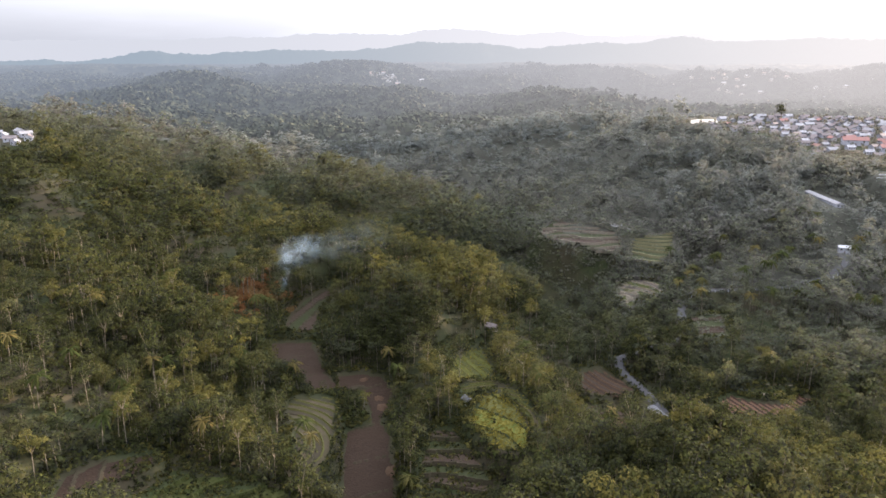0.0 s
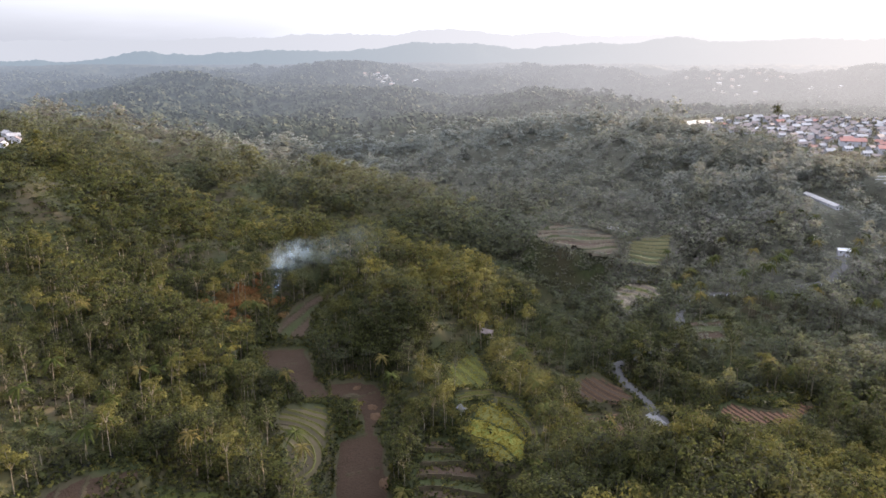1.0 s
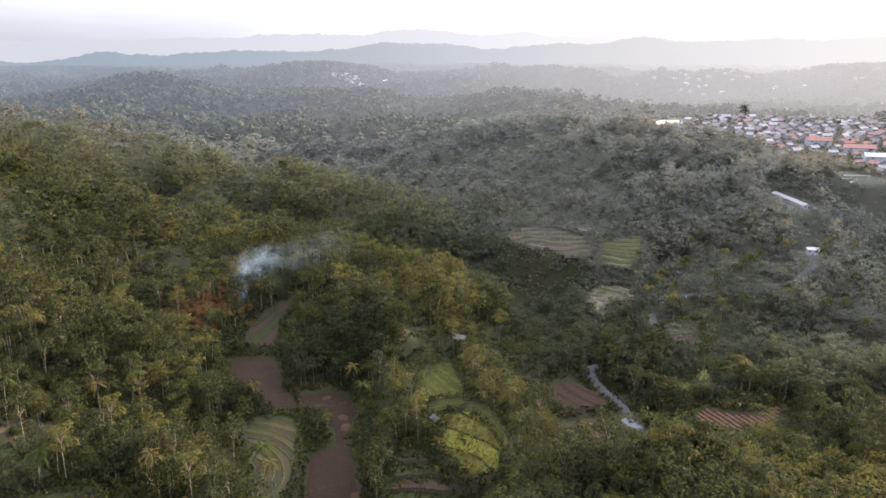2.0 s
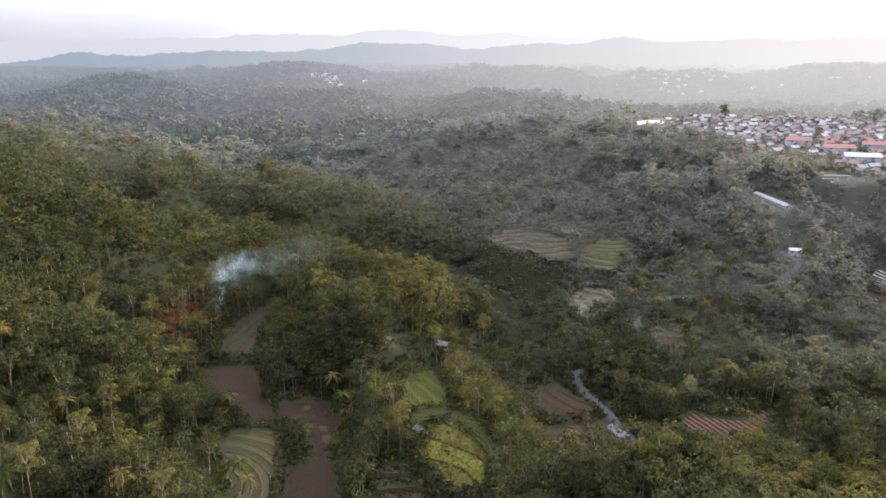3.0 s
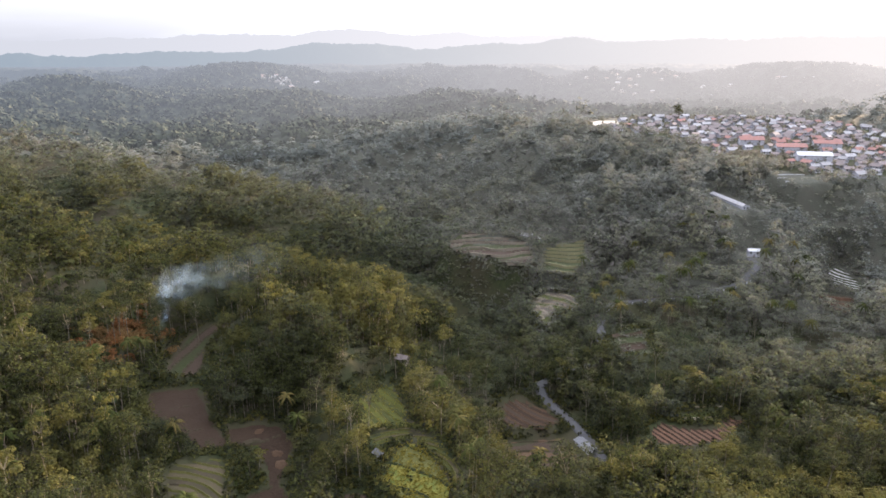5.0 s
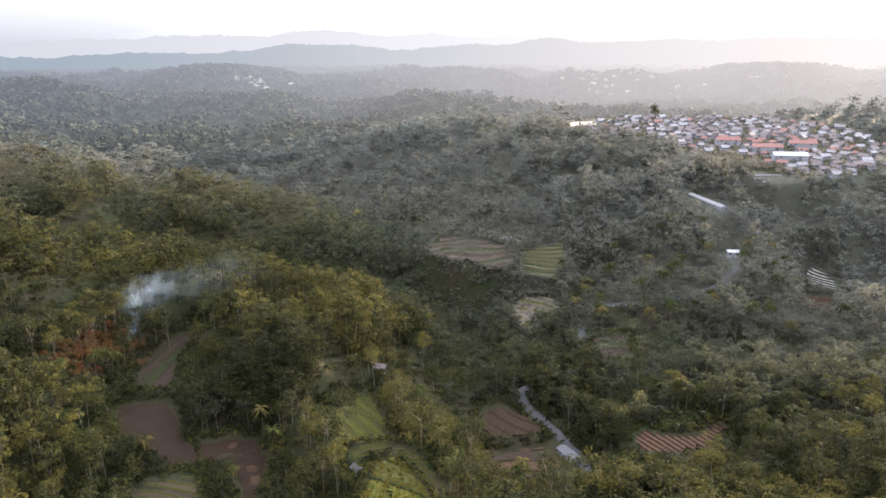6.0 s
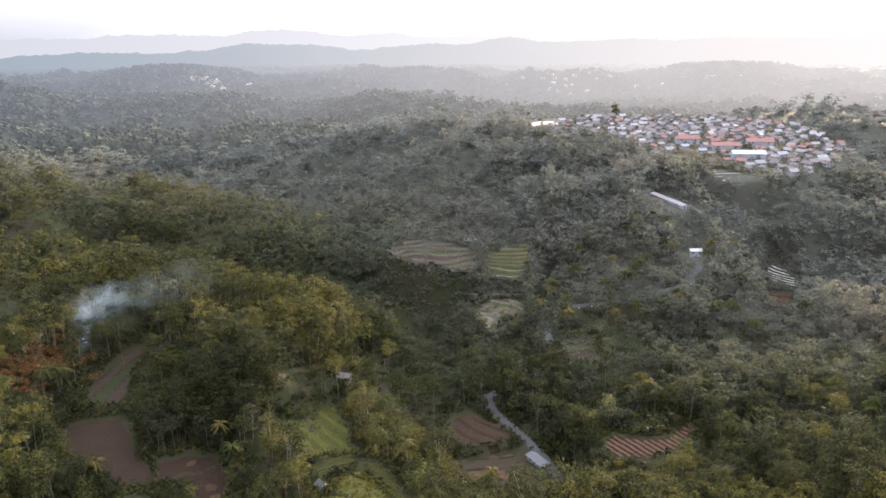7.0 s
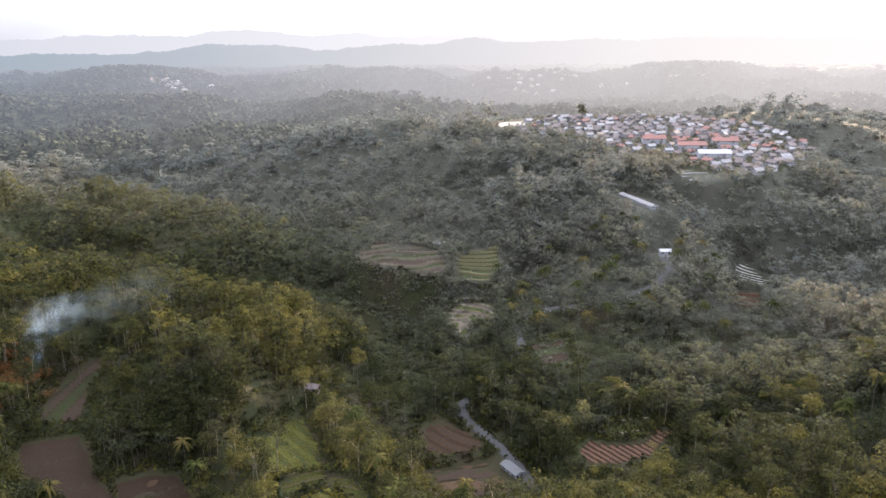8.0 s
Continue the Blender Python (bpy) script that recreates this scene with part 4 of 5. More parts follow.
def wood(label, r0, r1, step, kinds, heights, gap, with_wood, left=-41, right=53):
    """Joined woodland. kinds: (wood, leaves) shapes; heights: how tall each is."""
    xy = scatter(r0, r1, step, rng, left, right)
    cover = value_noise(xy[:, 0], xy[:, 1], 38, 61) * 0.6 + value_noise(xy[:, 0], xy[:, 1], 13, 62) * 0.4
    xy = xy[cover > gap]
    n = len(xy)
    grow = np.clip(0.3 + 1.25 * value_noise(xy[:, 0], xy[:, 1], 30, 63) * rng.uniform(0.65, 1.3, n), 0.4, 1.4)
    broad = np.clip(grow, 0.8, 1.2)
    stand = value_noise(xy[:, 0], xy[:, 1], 70, 64)
    tall = np.clip((stand - 0.3) * 1.5, 0.12, 0.62)
    half = len(kinds) // 2
    pick = np.where(rng.random(n) < tall, rng.integers(0, half, n), rng.integers(half, len(kinds), n))
    fit_height = np.minimum(1, sight_limit(xy) / (np.array(heights)[pick] * grow))
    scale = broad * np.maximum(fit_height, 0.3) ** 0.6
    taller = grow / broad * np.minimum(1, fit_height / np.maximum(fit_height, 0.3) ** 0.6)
    spin = rng.uniform(0, 6.28, n)
    tint = np.clip(value_noise(xy[:, 0], xy[:, 1], 80, 65) * 0.3 + value_noise(xy[:, 0], xy[:, 1], 24, 68) * 0.3 + rng.beta(1.4, 3.2, n) * 0.6
                   + 0.32 * np.exp(-((xy[:, 0] - 105) / 36) ** 2 - ((xy[:, 1] - 222) / 26) ** 2)
                   # yellower spot: sunlit crowns painted into the leaf tint
                   + 0.18 * np.exp(-((xy[:, 0] + 10) / 34) ** 2 - ((xy[:, 1] - 378) / 40) ** 2)
                   + 0.2 * np.exp(-((xy[:, 0] - 10) / 40) ** 2 - ((xy[:, 1] - 300) / 50) ** 2)
                   # two darker spots: shade painted into the leaf tint
                   - 0.4 * np.exp(-((xy[:, 0] - 190) / 50) ** 2 - ((xy[:, 1] - 265) / 45) ** 2)
                   - 0.5 * np.exp(-((xy[:, 0] + 48) / 26) ** 2 - ((xy[:, 1] - 330) / 24) ** 2), 0, 1)
    v, f, t = set_out([triples(k[1]) for k in kinds], xy, scale, spin, pick, tint, taller)
    leaves = new("woodland", with_depth(mesh_of("woodland", v, f, WOOD_LEAVES, t), haze_step(v[:, 0], v[:, 1])))
    tagged(leaves, label, "woodland", kind="stuff")
    if with_wood:
        v, f, t = set_out([k[0] for k in kinds], xy, scale, spin, pick, tint, taller)
        stems = new("tree_stems", mesh_of("tree_stems", v, f, BARK, smoothed=True))
        tagged(stems, "pale slender trunks and limbs of the woodland", "tree stems", kind="stuff")


def shapes(count, leaf, each, forks, sides, level=0.0):
    made, tall = [], []
    for i in range(each):
        h = rng.uniform(15, 22)
        made.append(tall_tree(count, leaf, rng, h, rng.uniform(7.5, 11), 7 + i % 4, forks, sides, 0.5 + level))
        tall.append(h)
    for i in range(each):
        h = rng.uniform(9, 14)
        made.append(round_tree(count, leaf, rng, h, rng.uniform(8, 11), 9 + i % 4, forks, sides, 0.3 + level) if i % 4 else bush(count, leaf, rng, 5, 7))
        tall.append(h if i % 4 else 5)
    return made, tall


kinds, tall = shapes(265, 0.465, 8, 2, 3)
wood("dense mixed green broadleaf wood on the near slopes", 165, 330, 5.3, kinds, tall, 0.05, True)
kinds, tall = shapes(172, 0.58, 8, 1, 3, 0.1)
wood("dense mixed green broadleaf wood round the fields", 330, 470, 5.4, kinds, tall, 0.07, True)
kinds, tall = shapes(50, 1.0, 6, 0, 3, 0.4)
wood("dense wood on the middle slopes, paler with painted-in haze", 470, 760, 5.6, kinds, tall, 0.06, False)
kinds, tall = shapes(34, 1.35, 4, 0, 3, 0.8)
wood("wood on the far hills, greyed by painted-in haze", 760, 1012, 6.9, kinds, tall, 0.08, False)
low = [bush(14, 0.85, rng, rng.uniform(1.8, 3.8), rng.uniform(3.2, 5.0)) for _ in range(4)]
wood("low green scrub between the trees", 168, 330, 2.8, low, [2.5] * 4, 0.0, False)
wood("low green scrub round the fields", 330, 440, 3.6, low, [2.5] * 4, 0.0, False)
wood("low scrub under the trees of the middle slopes", 440, 760, 4.9, low, [2.5] * 4, 0.0, False)
kinds, tall = shapes(95, 0.75, 4, 1, 3)
wood("green wood below the start of the flight", 4, 165, 7.6, kinds, tall, 0.1, True, -180, 180)
wood("low green scrub below the start of the flight", 4, 168, 5.5, low, [2.5] * 4, 0.0, False, -180, 180)


# two close stands of trees
def grove(name, label, x, y, along, across, turn, count, heights, widths, low_tint, high_tint):
    """Trees crowded together over an oval of land."""
    a, u = rng.uniform(0, 6.28, count), np.sqrt(rng.uniform(0, 1, count))
    px, py, c, s = along * u * np.cos(a), across * u * np.sin(a), math.cos(radians(turn)), math.sin(radians(turn))
    xy = np.stack([x + px * c - py * s, y + px * s + py * c], -1)
    xy = xy[clear(xy[:, 0], xy[:, 1]) < -2]
    n = len(xy)
    kinds = [triples(round_tree(270, 0.45, rng, rng.uniform(*heights), rng.uniform(*widths), 10)[1]) for _ in range(6)]
    tint = np.clip(low_tint + (high_tint - low_tint) * value_noise(xy[:, 0], xy[:, 1], 14, 69) + rng.normal(0, 0.12, n), 0, 1)
    v, f, tint = set_out(kinds, xy, rng.uniform(0.75, 1.15, n), rng.uniform(0, 6.28, n), rng.integers(0, 6, n), tint)
    tagged(new(name, mesh_of(name, v, f, LEAVES, tint)), label, "grove", kind="stuff")


grove("bamboo_grove", "dense yellow-green grove on a rounded mound", 92, 209, 50, 26, -10, 330, (8, 11), (6, 8), 0.3, 0.85)
# lowest leaf tint here, so that shade is painted into the crowns
grove("dark_grove", "tall trees crowded above the mud field, tinted dark in place of shade", -46, 333, 27, 13, -35, 85, (13, 18), (7, 9), 0.0, 0.1)


def weeds(name, label, step, edge_low, edge_high, size, leaf, mat, plots):
    """Small tufts in and round cleared plots, joined."""
    found = []
    for key in plots:
        o = PLOTS[key].outline
        low_corner, high_corner = o.min(0) + edge_low, o.max(0) - edge_low
        n = int(np.prod(high_corner - low_corner) / step ** 2)
        p = rng.uniform(low_corner, high_corner, (n, 2))
        d = clear(p[:, 0], p[:, 1])
        p = p[(d > edge_low) & (d < edge_high)]
        sink = PLOTS[key].sink or 0
        deep = PLOTS[key].inside(p[:, 0], p[:, 1])
        found.append(np.column_stack([p, land(p[:, 0], p[:, 1]) + sink * 0.6 * smooth(0, 2.5, deep)]))
    xyz = np.concatenate(found)
    xy, n = xyz[:, :2], len(xyz)
    kinds = [triples(bush(9, leaf, rng, size, size * 1.4)[1]) for _ in range(4)]
    v, f, tint = set_out(kinds, xy, rng.uniform(0.5, 1.3, n), rng.uniform(0, 6.28, n), rng.integers(0, 4, n), rng.uniform(0, 0.9, n), rise=lambda x, y: xyz[:, 2])
    tagged(new(name, mesh_of(name, v, f, mat, tint)), label, "weeds", kind="stuff")


NEAR_PLOTS = ("upper_mud", "track_bank", "lower_mud", "curled_steps", "ripe_rice", "rim_steps", "green_steps", "shaded_steps", "red_steps", "earth_lot", "red_rows",
              "back_meadow", "red_bank", "dark_lawn", "small_shelf", "sand_pit", "burnt_slope")
weeds("field_edge_scrub", "ragged green scrub along the field edges", 1.5, -6, 0.8, 1.8, 0.55, LEAVES, NEAR_PLOTS)
weeds("field_edge_scrub", "dull scrub below the hillside terraces", 1.9, -16, 1, 2.6, 0.7, PALED_LEAVES, ("far_steps_west", "far_steps_east", "sheet_beds", "brown_slope", "sand_pit"))
weeds("grass_tufts", "rough grass tufts on the terraces and meadows", 1.1, 0, 60, 1.0, 0.4, LEAVES,
      ("shaded_steps", "dark_lawn", "back_meadow", "burnt_slope"))
weeds("rice_stalks", "ripe yellow rice stalks", 0.9, 0.5, 60, 0.5, 0.28, STALKS, ("ripe_rice",))
weeds("rice_stalks", "yellow-green stubble and grass on the terraces", 1.9, 0, 60, 0.4, 0.24, STALKS, ("green_steps",))
weeds("grass_tufts", "dull grass tufts on and round the far terraces", 4.5, -6, 60, 1.1, 0.5, PALED_LEAVES, ("far_steps_west", "far_steps_east", "brown_slope"))
weeds("grass_tufts", "dull grass tufts on the old diggings", 2.6, -2, 60, 1.0, 0.45, PALED_LEAVES, ("sand_pit", "small_shelf"))


# far woods, as tufts of the distant hills
tuft_xy = scatter(1008, 1900, 11.3, rng)
tuft_xy = tuft_xy + rng.normal(0, 3.5, tuft_xy.shape)
tuft_shapes = [triples(leaves_round(np.array([[0, 0, 3.0], [3, 1, 4], [-2, 2, 3.5]]), np.full((3, 3), 4.4), 17, 2.5, rng, 0.4, 0.1)) for _ in range(4)]
n = len(tuft_xy)
v, f, _ = set_out(tuft_shapes, tuft_xy, rng.uniform(0.5, 1.7, n), rng.uniform(0, 6.28, n), rng.integers(0, 4, n), np.zeros(n), rise=rolling)
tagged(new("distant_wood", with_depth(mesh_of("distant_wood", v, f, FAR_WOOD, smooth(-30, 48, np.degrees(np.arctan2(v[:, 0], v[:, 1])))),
                                      haze_share(v[:, 0], v[:, 1]))), "tufted tree crowns on the distant hills", "woodland", kind="stuff")


# ---- single trees ----
def spaced(count, apart, r0, r1, rng, left=-41, right=53):
    """Places at least so far apart."""
    kept = []
    for p in scatter(r0, r1, apart * 0.6, rng, left, right):
        if all((p[0] - q[0]) ** 2 + (p[1] - q[1]) ** 2 > apart * apart for q in kept):
            kept.append(p)
        if len(kept) == count:
            break
    return np.array(kept)


def plant(name, wood_shape, leaf_verts, tint, label, category, group=""):
    """One tree as a thing: an Empty at its foot with its trunk and crown."""
    foot = tagged(new(name), label, category, group)
    child("trunk", mesh_of("trunk", *wood_shape, BARK, smoothed=True), foot)
    v, f = triples(leaf_verts)
    child("crown", mesh_of("crown", v, f, LEAVES, np.full(len(v), tint)), foot)
    return foot


def put(ob, x, y, turn, sink=0.0):
    return copy_thing(ob, pose(x, y, float(land(np.array([x]), np.array([y]))[0]) - sink, 0, 0, turn))


def remove(ob):
    for o in (*ob.children_recursive, ob):
        bpy.data.objects.remove(o)


patterns = []
for i in range(12):
    if i % 2:
        shape = tall_tree(640, 0.36, rng, rng.uniform(18, 24), rng.uniform(8, 11), 9 + i % 3)
        patterns.append((plant("tree", *shape, rng.uniform(0.1, 0.8), "tall slender green tree with a pale trunk", "tree", "trees on the slopes"), 20))
    else:
        shape = round_tree(640, 0.38, rng, rng.uniform(11, 15), rng.uniform(8, 11), 10 + i % 3)
        patterns.append((plant("tree", *shape, rng.uniform(0.0, 0.7), "full-crowned green tree on the slope", "tree", "trees on the slopes"), 13))
places = spaced(900, 8.5, 195, 380, rng)
free = sight_limit(places)
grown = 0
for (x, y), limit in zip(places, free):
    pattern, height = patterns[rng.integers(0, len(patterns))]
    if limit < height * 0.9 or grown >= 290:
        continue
    put(pattern, x, y, rng.uniform(0, 360))
    grown += 1
for p, s in zip(*along_road(4.5)):
    if 346 < p[1] < 372:
        put(patterns[int(p[0]) % 6 * 2][0], p[0] + s[0] * 3.4, p[1] + s[1] * 3.4, p[0] * 40)
for x, y in ((-20, 262), (-15, 271), (-12, 257), (-25, 276), (-9, 279), (-18, 285), (-28, 262), (-24, 250)):
    put(patterns[(int(-x) % 6) * 2 + int(y) % 2][0], x, y, x * 31)
big = put(patterns[0][0], 335, 825, 40)
big.scale = (2.0, 2.0, 1.5)
tagged(big, "large dark round tree above the town roofs", "tree")
put(patterns[5][0], -112, 404, 10)
put(patterns[7][0], -107, 408, 130)
for x, y in ((-118, 398), (-128, 392), (-104, 398), (-121, 388), (-131, 402)):
    put(patterns[1 + int(-x) % 5 * 2][0], x, y, x * 7)


# ---- palms ----
def palm_thing(tint, rng):
    trunk, blades = palm(20, rng, rng.uniform(12, 17), rng.uniform(4.2, 5.4))
    foot = tagged(new("coconut_palm"), "coconut palm with a slim pale trunk and arching fronds", "palm", "palms on the slopes")
    child("trunk", mesh_of("trunk", *trunk, BARK, smoothed=True), foot)
    for b in blades:
        child("frond", mesh_of("frond", b, FROND_FACES, FROND, np.full(len(b), np.clip(tint + rng.uniform(-0.2, 0.3), 0, 1))), foot)
    return foot


palms = [palm_thing(t, rng) for t in (0.1, 0.3, 0.5, 0.25, 0.8)]
for k, (x, y) in enumerate(((-111, 289), (-131, 213), (-27, 222), (27, 246), (-45, 313), (163, 321), (187, 438), (217, 313), (-72, 226),
                            (-66, 236), (-70, 247), (-118, 300), (-101, 285), (24, 213), (-100, 214), (-38, 300), (184, 440))):
    put(palms[k % 5], x, y, k * 77)
for count, x0, x1, y0, y1 in ((46, -190, -80, 205, 420), (22, -260, -120, 420, 560), (16, 135, 215, 285, 335), (52, 120, 300, 380, 520), (9, 20, 60, 225, 330), (14, 150, 230, 250, 300)):
    for k in range(count):
        x, y = rng.uniform(x0, x1), rng.uniform(y0, y1)
        if clear(np.array([x]), np.array([y]))[0] < -1:
            put(palms[rng.integers(0, 5)], x, y, rng.uniform(0, 360))
for p in palms:
    remove(p)


# ---- banana plants ----
def banana(rng):
    foot = tagged(new("banana_plant"), "banana plant with broad green leaves", "banana plant", "banana plants beside the fields")
    child("stem", mesh_of("stem", *stem([(0, 0, -0.2), (0.05, 0, 1.2), (0.1, 0.05, 2.2)], (0.16, 0.13, 0.07)), FROND, np.zeros(15)), foot)
    for b in fronds(7, 2.5, rng, 0.42):
        b = b + (0.1, 0.05, 2.1)
        child("leaf", mesh_of("leaf", b, FROND_FACES, FROND, np.full(len(b), rng.uniform(0, 0.45))), foot)
    return foot


bananas = [banana(rng) for _ in range(3)]
for count, x0, x1, y0, y1 in ((26, -8, 34, 208, 236), (12, -62, -50, 258, 300), (10, -110, -70, 200, 228), (10, 30, 60, 280, 300)):
    for k in range(count):
        x, y = rng.uniform(x0, x1), rng.uniform(y0, y1)
        if clear(np.array([x]), np.array([y]))[0] < 0.5:
            put(bananas[k % 3], x, y, rng.uniform(0, 360))
for p in bananas:
    remove(p)


# ---- rust-brown shrubs and the bare tree ----
def shrub(rng):
    foot = tagged(new("withered_shrub"), "withered rust-brown shrub on the burnt slope", "shrub", "withered shrubs")
    w, l = bush(170, 0.5, rng, rng.uniform(4, 6.5), rng.uniform(5, 7.5))
    child("stem", mesh_of("stem", *w, BARK), foot)
    v, f = triples(l)
    child("crown", mesh_of("crown", v, f, RUST_LEAF, np.full(len(v), rng.uniform(0.2, 0.9))), foot)
    return foot


shrubs = [shrub(rng) for _ in range(4)]
for k in range(22):
    put(patterns[2 * (k % 6) + 1][0], -142 + rng.normal(0, 7), 386 + rng.normal(0, 15), rng.uniform(0, 360))
for pattern, height in patterns:
    remove(pattern)
for k in range(80):
    put(shrubs[k % 4], -137 + rng.normal(0, 9), 382 + rng.normal(0, 14), rng.uniform(0, 360))
for p in shrubs:
    remove(p)
bare = tagged(new("bare_tree"), "thin half-bare brownish tree beside the mud field", "tree")
w, l = tall_tree(150, 0.4, rng, 9, 6, 8)
child("trunk", mesh_of("trunk", *w, BARK, smoothed=True), bare)
v, f = triples(l)
child("crown", mesh_of("crown", v, f, LEAVES, np.full(len(v), 0.9)), bare)
bare.location = (-54, 286, float(land(np.array([-54.0]), np.array([286.0]))[0]))


# ---- houses ----
def box(x0, x1, y0, y1, z0, z1):
    v = [(x, y, z) for z in (z0, z1) for x, y in ((x0, y0), (x1, y0), (x1, y1), (x0, y1))]
    f = [(3, 2, 1, 0), (4, 5, 6, 7), (0, 1, 5, 4), (1, 2, 6, 5), (2, 3, 7, 6), (3, 0, 4, 7)]
    return np.array(v, float), np.array(f)


def gable_roof(wide, long, eaves, rise, over=0.6, thick=0.18):
    """A pitched roof with its ridge along y, with thickness and overhang."""
    a, b = wide / 2 + over, long / 2 + over
    drop = rise * over / (wide / 2)
    low, top = eaves - drop, eaves + rise
    section = ((-a, low), (0, top), (a, low), (a, low + thick), (0, top + thick), (-a, low + thick))
    v = [(x, y, z) for y in (-b, b) for x, z in section]
    f = [(0, 1, 4, 5), (1, 2, 3, 4), (11, 10, 7, 6), (10, 9, 8, 7)]
    f += [(i, i + 6, (i + 1) % 6 + 6, (i + 1) % 6) for i in range(6)]
    return np.array(v, float), np.array(f)


def house(name, wide, long, eaves, rise, roof_mat, label, group="", wall_mat=WALL_PAINT, fitted=True):
    foot = tagged(new(name), label, "house", group)
    walls, wall_faces = box(-wide / 2, wide / 2, -long / 2, long / 2, -1.5, eaves)
    gables = np.array([(-wide / 2, -long / 2, eaves), (wide / 2, -long / 2, eaves), (0, -long / 2, eaves + rise), (0, -long / 2 + 0.3, eaves + rise),
                       (-wide / 2, long / 2, eaves), (wide / 2, long / 2, eaves), (0, long / 2, eaves + rise), (0, long / 2 - 0.3, eaves + rise)])
    faces = np.concatenate([wall_faces, np.array([(0, 1, 2, 3), (5, 4, 6, 7)]) + 8])
    child("wall", mesh_of("wall", np.concatenate([walls, gables]), faces, wall_mat), foot)
    child("roof", mesh_of("roof", *gable_roof(wide, long, eaves, rise), roof_mat), foot)
    if fitted:  # windows and a door, set 3 cm proud of two walls
        x, y = -wide / 2, -long / 2
        child("door", mesh_of("door", *box(x - 0.03, x + 0.05, -0.45, 0.45, -0.1, 2.0), DULL_ROOF), foot, "dark wooden door")
        for at in (-long * 0.3, long * 0.3):
            child("window", mesh_of("window", *box(x - 0.03, x + 0.05, at - 0.6, at + 0.6, eaves - 1.7, eaves - 0.6), GLASS), foot, "dark glass window")
        for at in (-wide * 0.25, wide * 0.25):
            child("window", mesh_of("window", *box(at - 0.5, at + 0.5, y - 0.03, y + 0.05, eaves - 1.7, eaves - 0.6), GLASS), foot, "dark glass window")
    return foot


models = []
for wide, long, eaves, rise in ((5.2, 7.5, 2.6, 1.6), (6.2, 9.5, 2.8, 1.9), (4.5, 6.2, 2.4, 1.4)):
    for mat, tone in ((ZINC, "pale metal roof"), (DULL_ROOF, "dark brown tiled roof"), (RED_ROOF, "red tiled roof")):
        models.append(house("house", wide, long, eaves, rise, mat, "small plastered house with a " + tone, "houses of the town"))
kept = []
for k in range(4000):
    x, y = rng.uniform(226, 535), rng.uniform(545, 850)
    p = np.array([x]), np.array([y])
    if TOWN.inside(*p)[0] < 2 or any((x - a) ** 2 + (y - b) ** 2 < 100 for a, b in kept) or PLOTS["town_bank"].inside(*p)[0] > -4:
        continue
    if (296 < x < 346 and y < 642) or PLOTS["bare_brow"].inside(*p)[0] > -4 or (x < 300 and rng.random() < 0.5) or (x > 450 and rng.random() < 0.5):
        continue
    if any(abs(x - a) < 24 and abs(y - b) < 17 for a, b in ((372, 618), (372, 655), (415, 668), (352, 690))):
        continue
    kept.append((x, y))
    red = 0.38 if 340 < x < 460 and 620 < y < 720 else 0.08
    roof = 2 if rng.random() < red else int(rng.random() < 0.68)
    put(models[rng.integers(0, 3) * 3 + roof], x, y, rng.choice([12, 102]) + rng.normal(0, 9))
    if len(kept) == 295:
        break
for x, y in ((-418, 560), (-406, 550), (-395, 563), (-384, 553), (-409, 576), (-382, 568), (-392, 580), (-404, 590), (-420, 584)):
    tagged(put(models[(0, 1, 3, 4)[(int(-x) // 3) % 4]], x, y, (x * 7) % 180), group="houses of the hillside hamlet")


def far_houses(wall_haze, roof_haze):
    """Three kinds of small far house, with haze of these colours painted in."""
    wall = hazed_paint("far_wall", (0.4, 0.38, 0.36), wall_haze)
    return [house("house", 7, 9, 3, 1.8, hazed_paint("far_roof", colour, roof_haze), label, "houses of a distant village", wall, False)
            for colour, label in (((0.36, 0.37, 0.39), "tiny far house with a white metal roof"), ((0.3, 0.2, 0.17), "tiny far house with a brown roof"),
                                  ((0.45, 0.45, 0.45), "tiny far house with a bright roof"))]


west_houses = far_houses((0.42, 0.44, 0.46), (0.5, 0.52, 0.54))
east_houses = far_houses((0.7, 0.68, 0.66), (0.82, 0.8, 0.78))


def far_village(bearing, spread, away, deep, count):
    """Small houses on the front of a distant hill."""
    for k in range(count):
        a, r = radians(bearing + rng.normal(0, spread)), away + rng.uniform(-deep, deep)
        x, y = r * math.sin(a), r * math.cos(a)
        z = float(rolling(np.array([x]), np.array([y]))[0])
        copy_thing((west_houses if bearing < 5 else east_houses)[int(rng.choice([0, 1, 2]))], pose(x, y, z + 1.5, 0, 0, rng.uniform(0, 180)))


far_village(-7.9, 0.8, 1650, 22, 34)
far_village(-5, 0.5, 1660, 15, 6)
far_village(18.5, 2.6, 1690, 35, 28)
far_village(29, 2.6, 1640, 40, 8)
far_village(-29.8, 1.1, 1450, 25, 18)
for m in models + west_houses + east_houses:
    remove(m)
for x, y, wide, long, turn, mat, label in (
        (372, 618, 12, 28, 74, SHEETING, "long town hall with a white metal roof"), (372, 655, 11, 26, 76, RED_ROOF, "long market hall with a red roof"),
        (415, 668, 11, 24, 72, RED_ROOF, "school building with a long red roof"), (352, 690, 10, 22, 78, RED_ROOF, "broad building with a red tiled roof")):
    hall = house("hall", wide, long, 5, 2.6, mat, label)
    hall.matrix_basis = pose(x, y, float(TOWN.height(x, y)), 0, 0, turn)
shed = house("poultry_shed", 5.5, 50, 2.0, 1.1, ZINC, "very long low shed with a pale metal roof")
shed.matrix_basis = pose(263, 545, 35, 0, 0, 2)
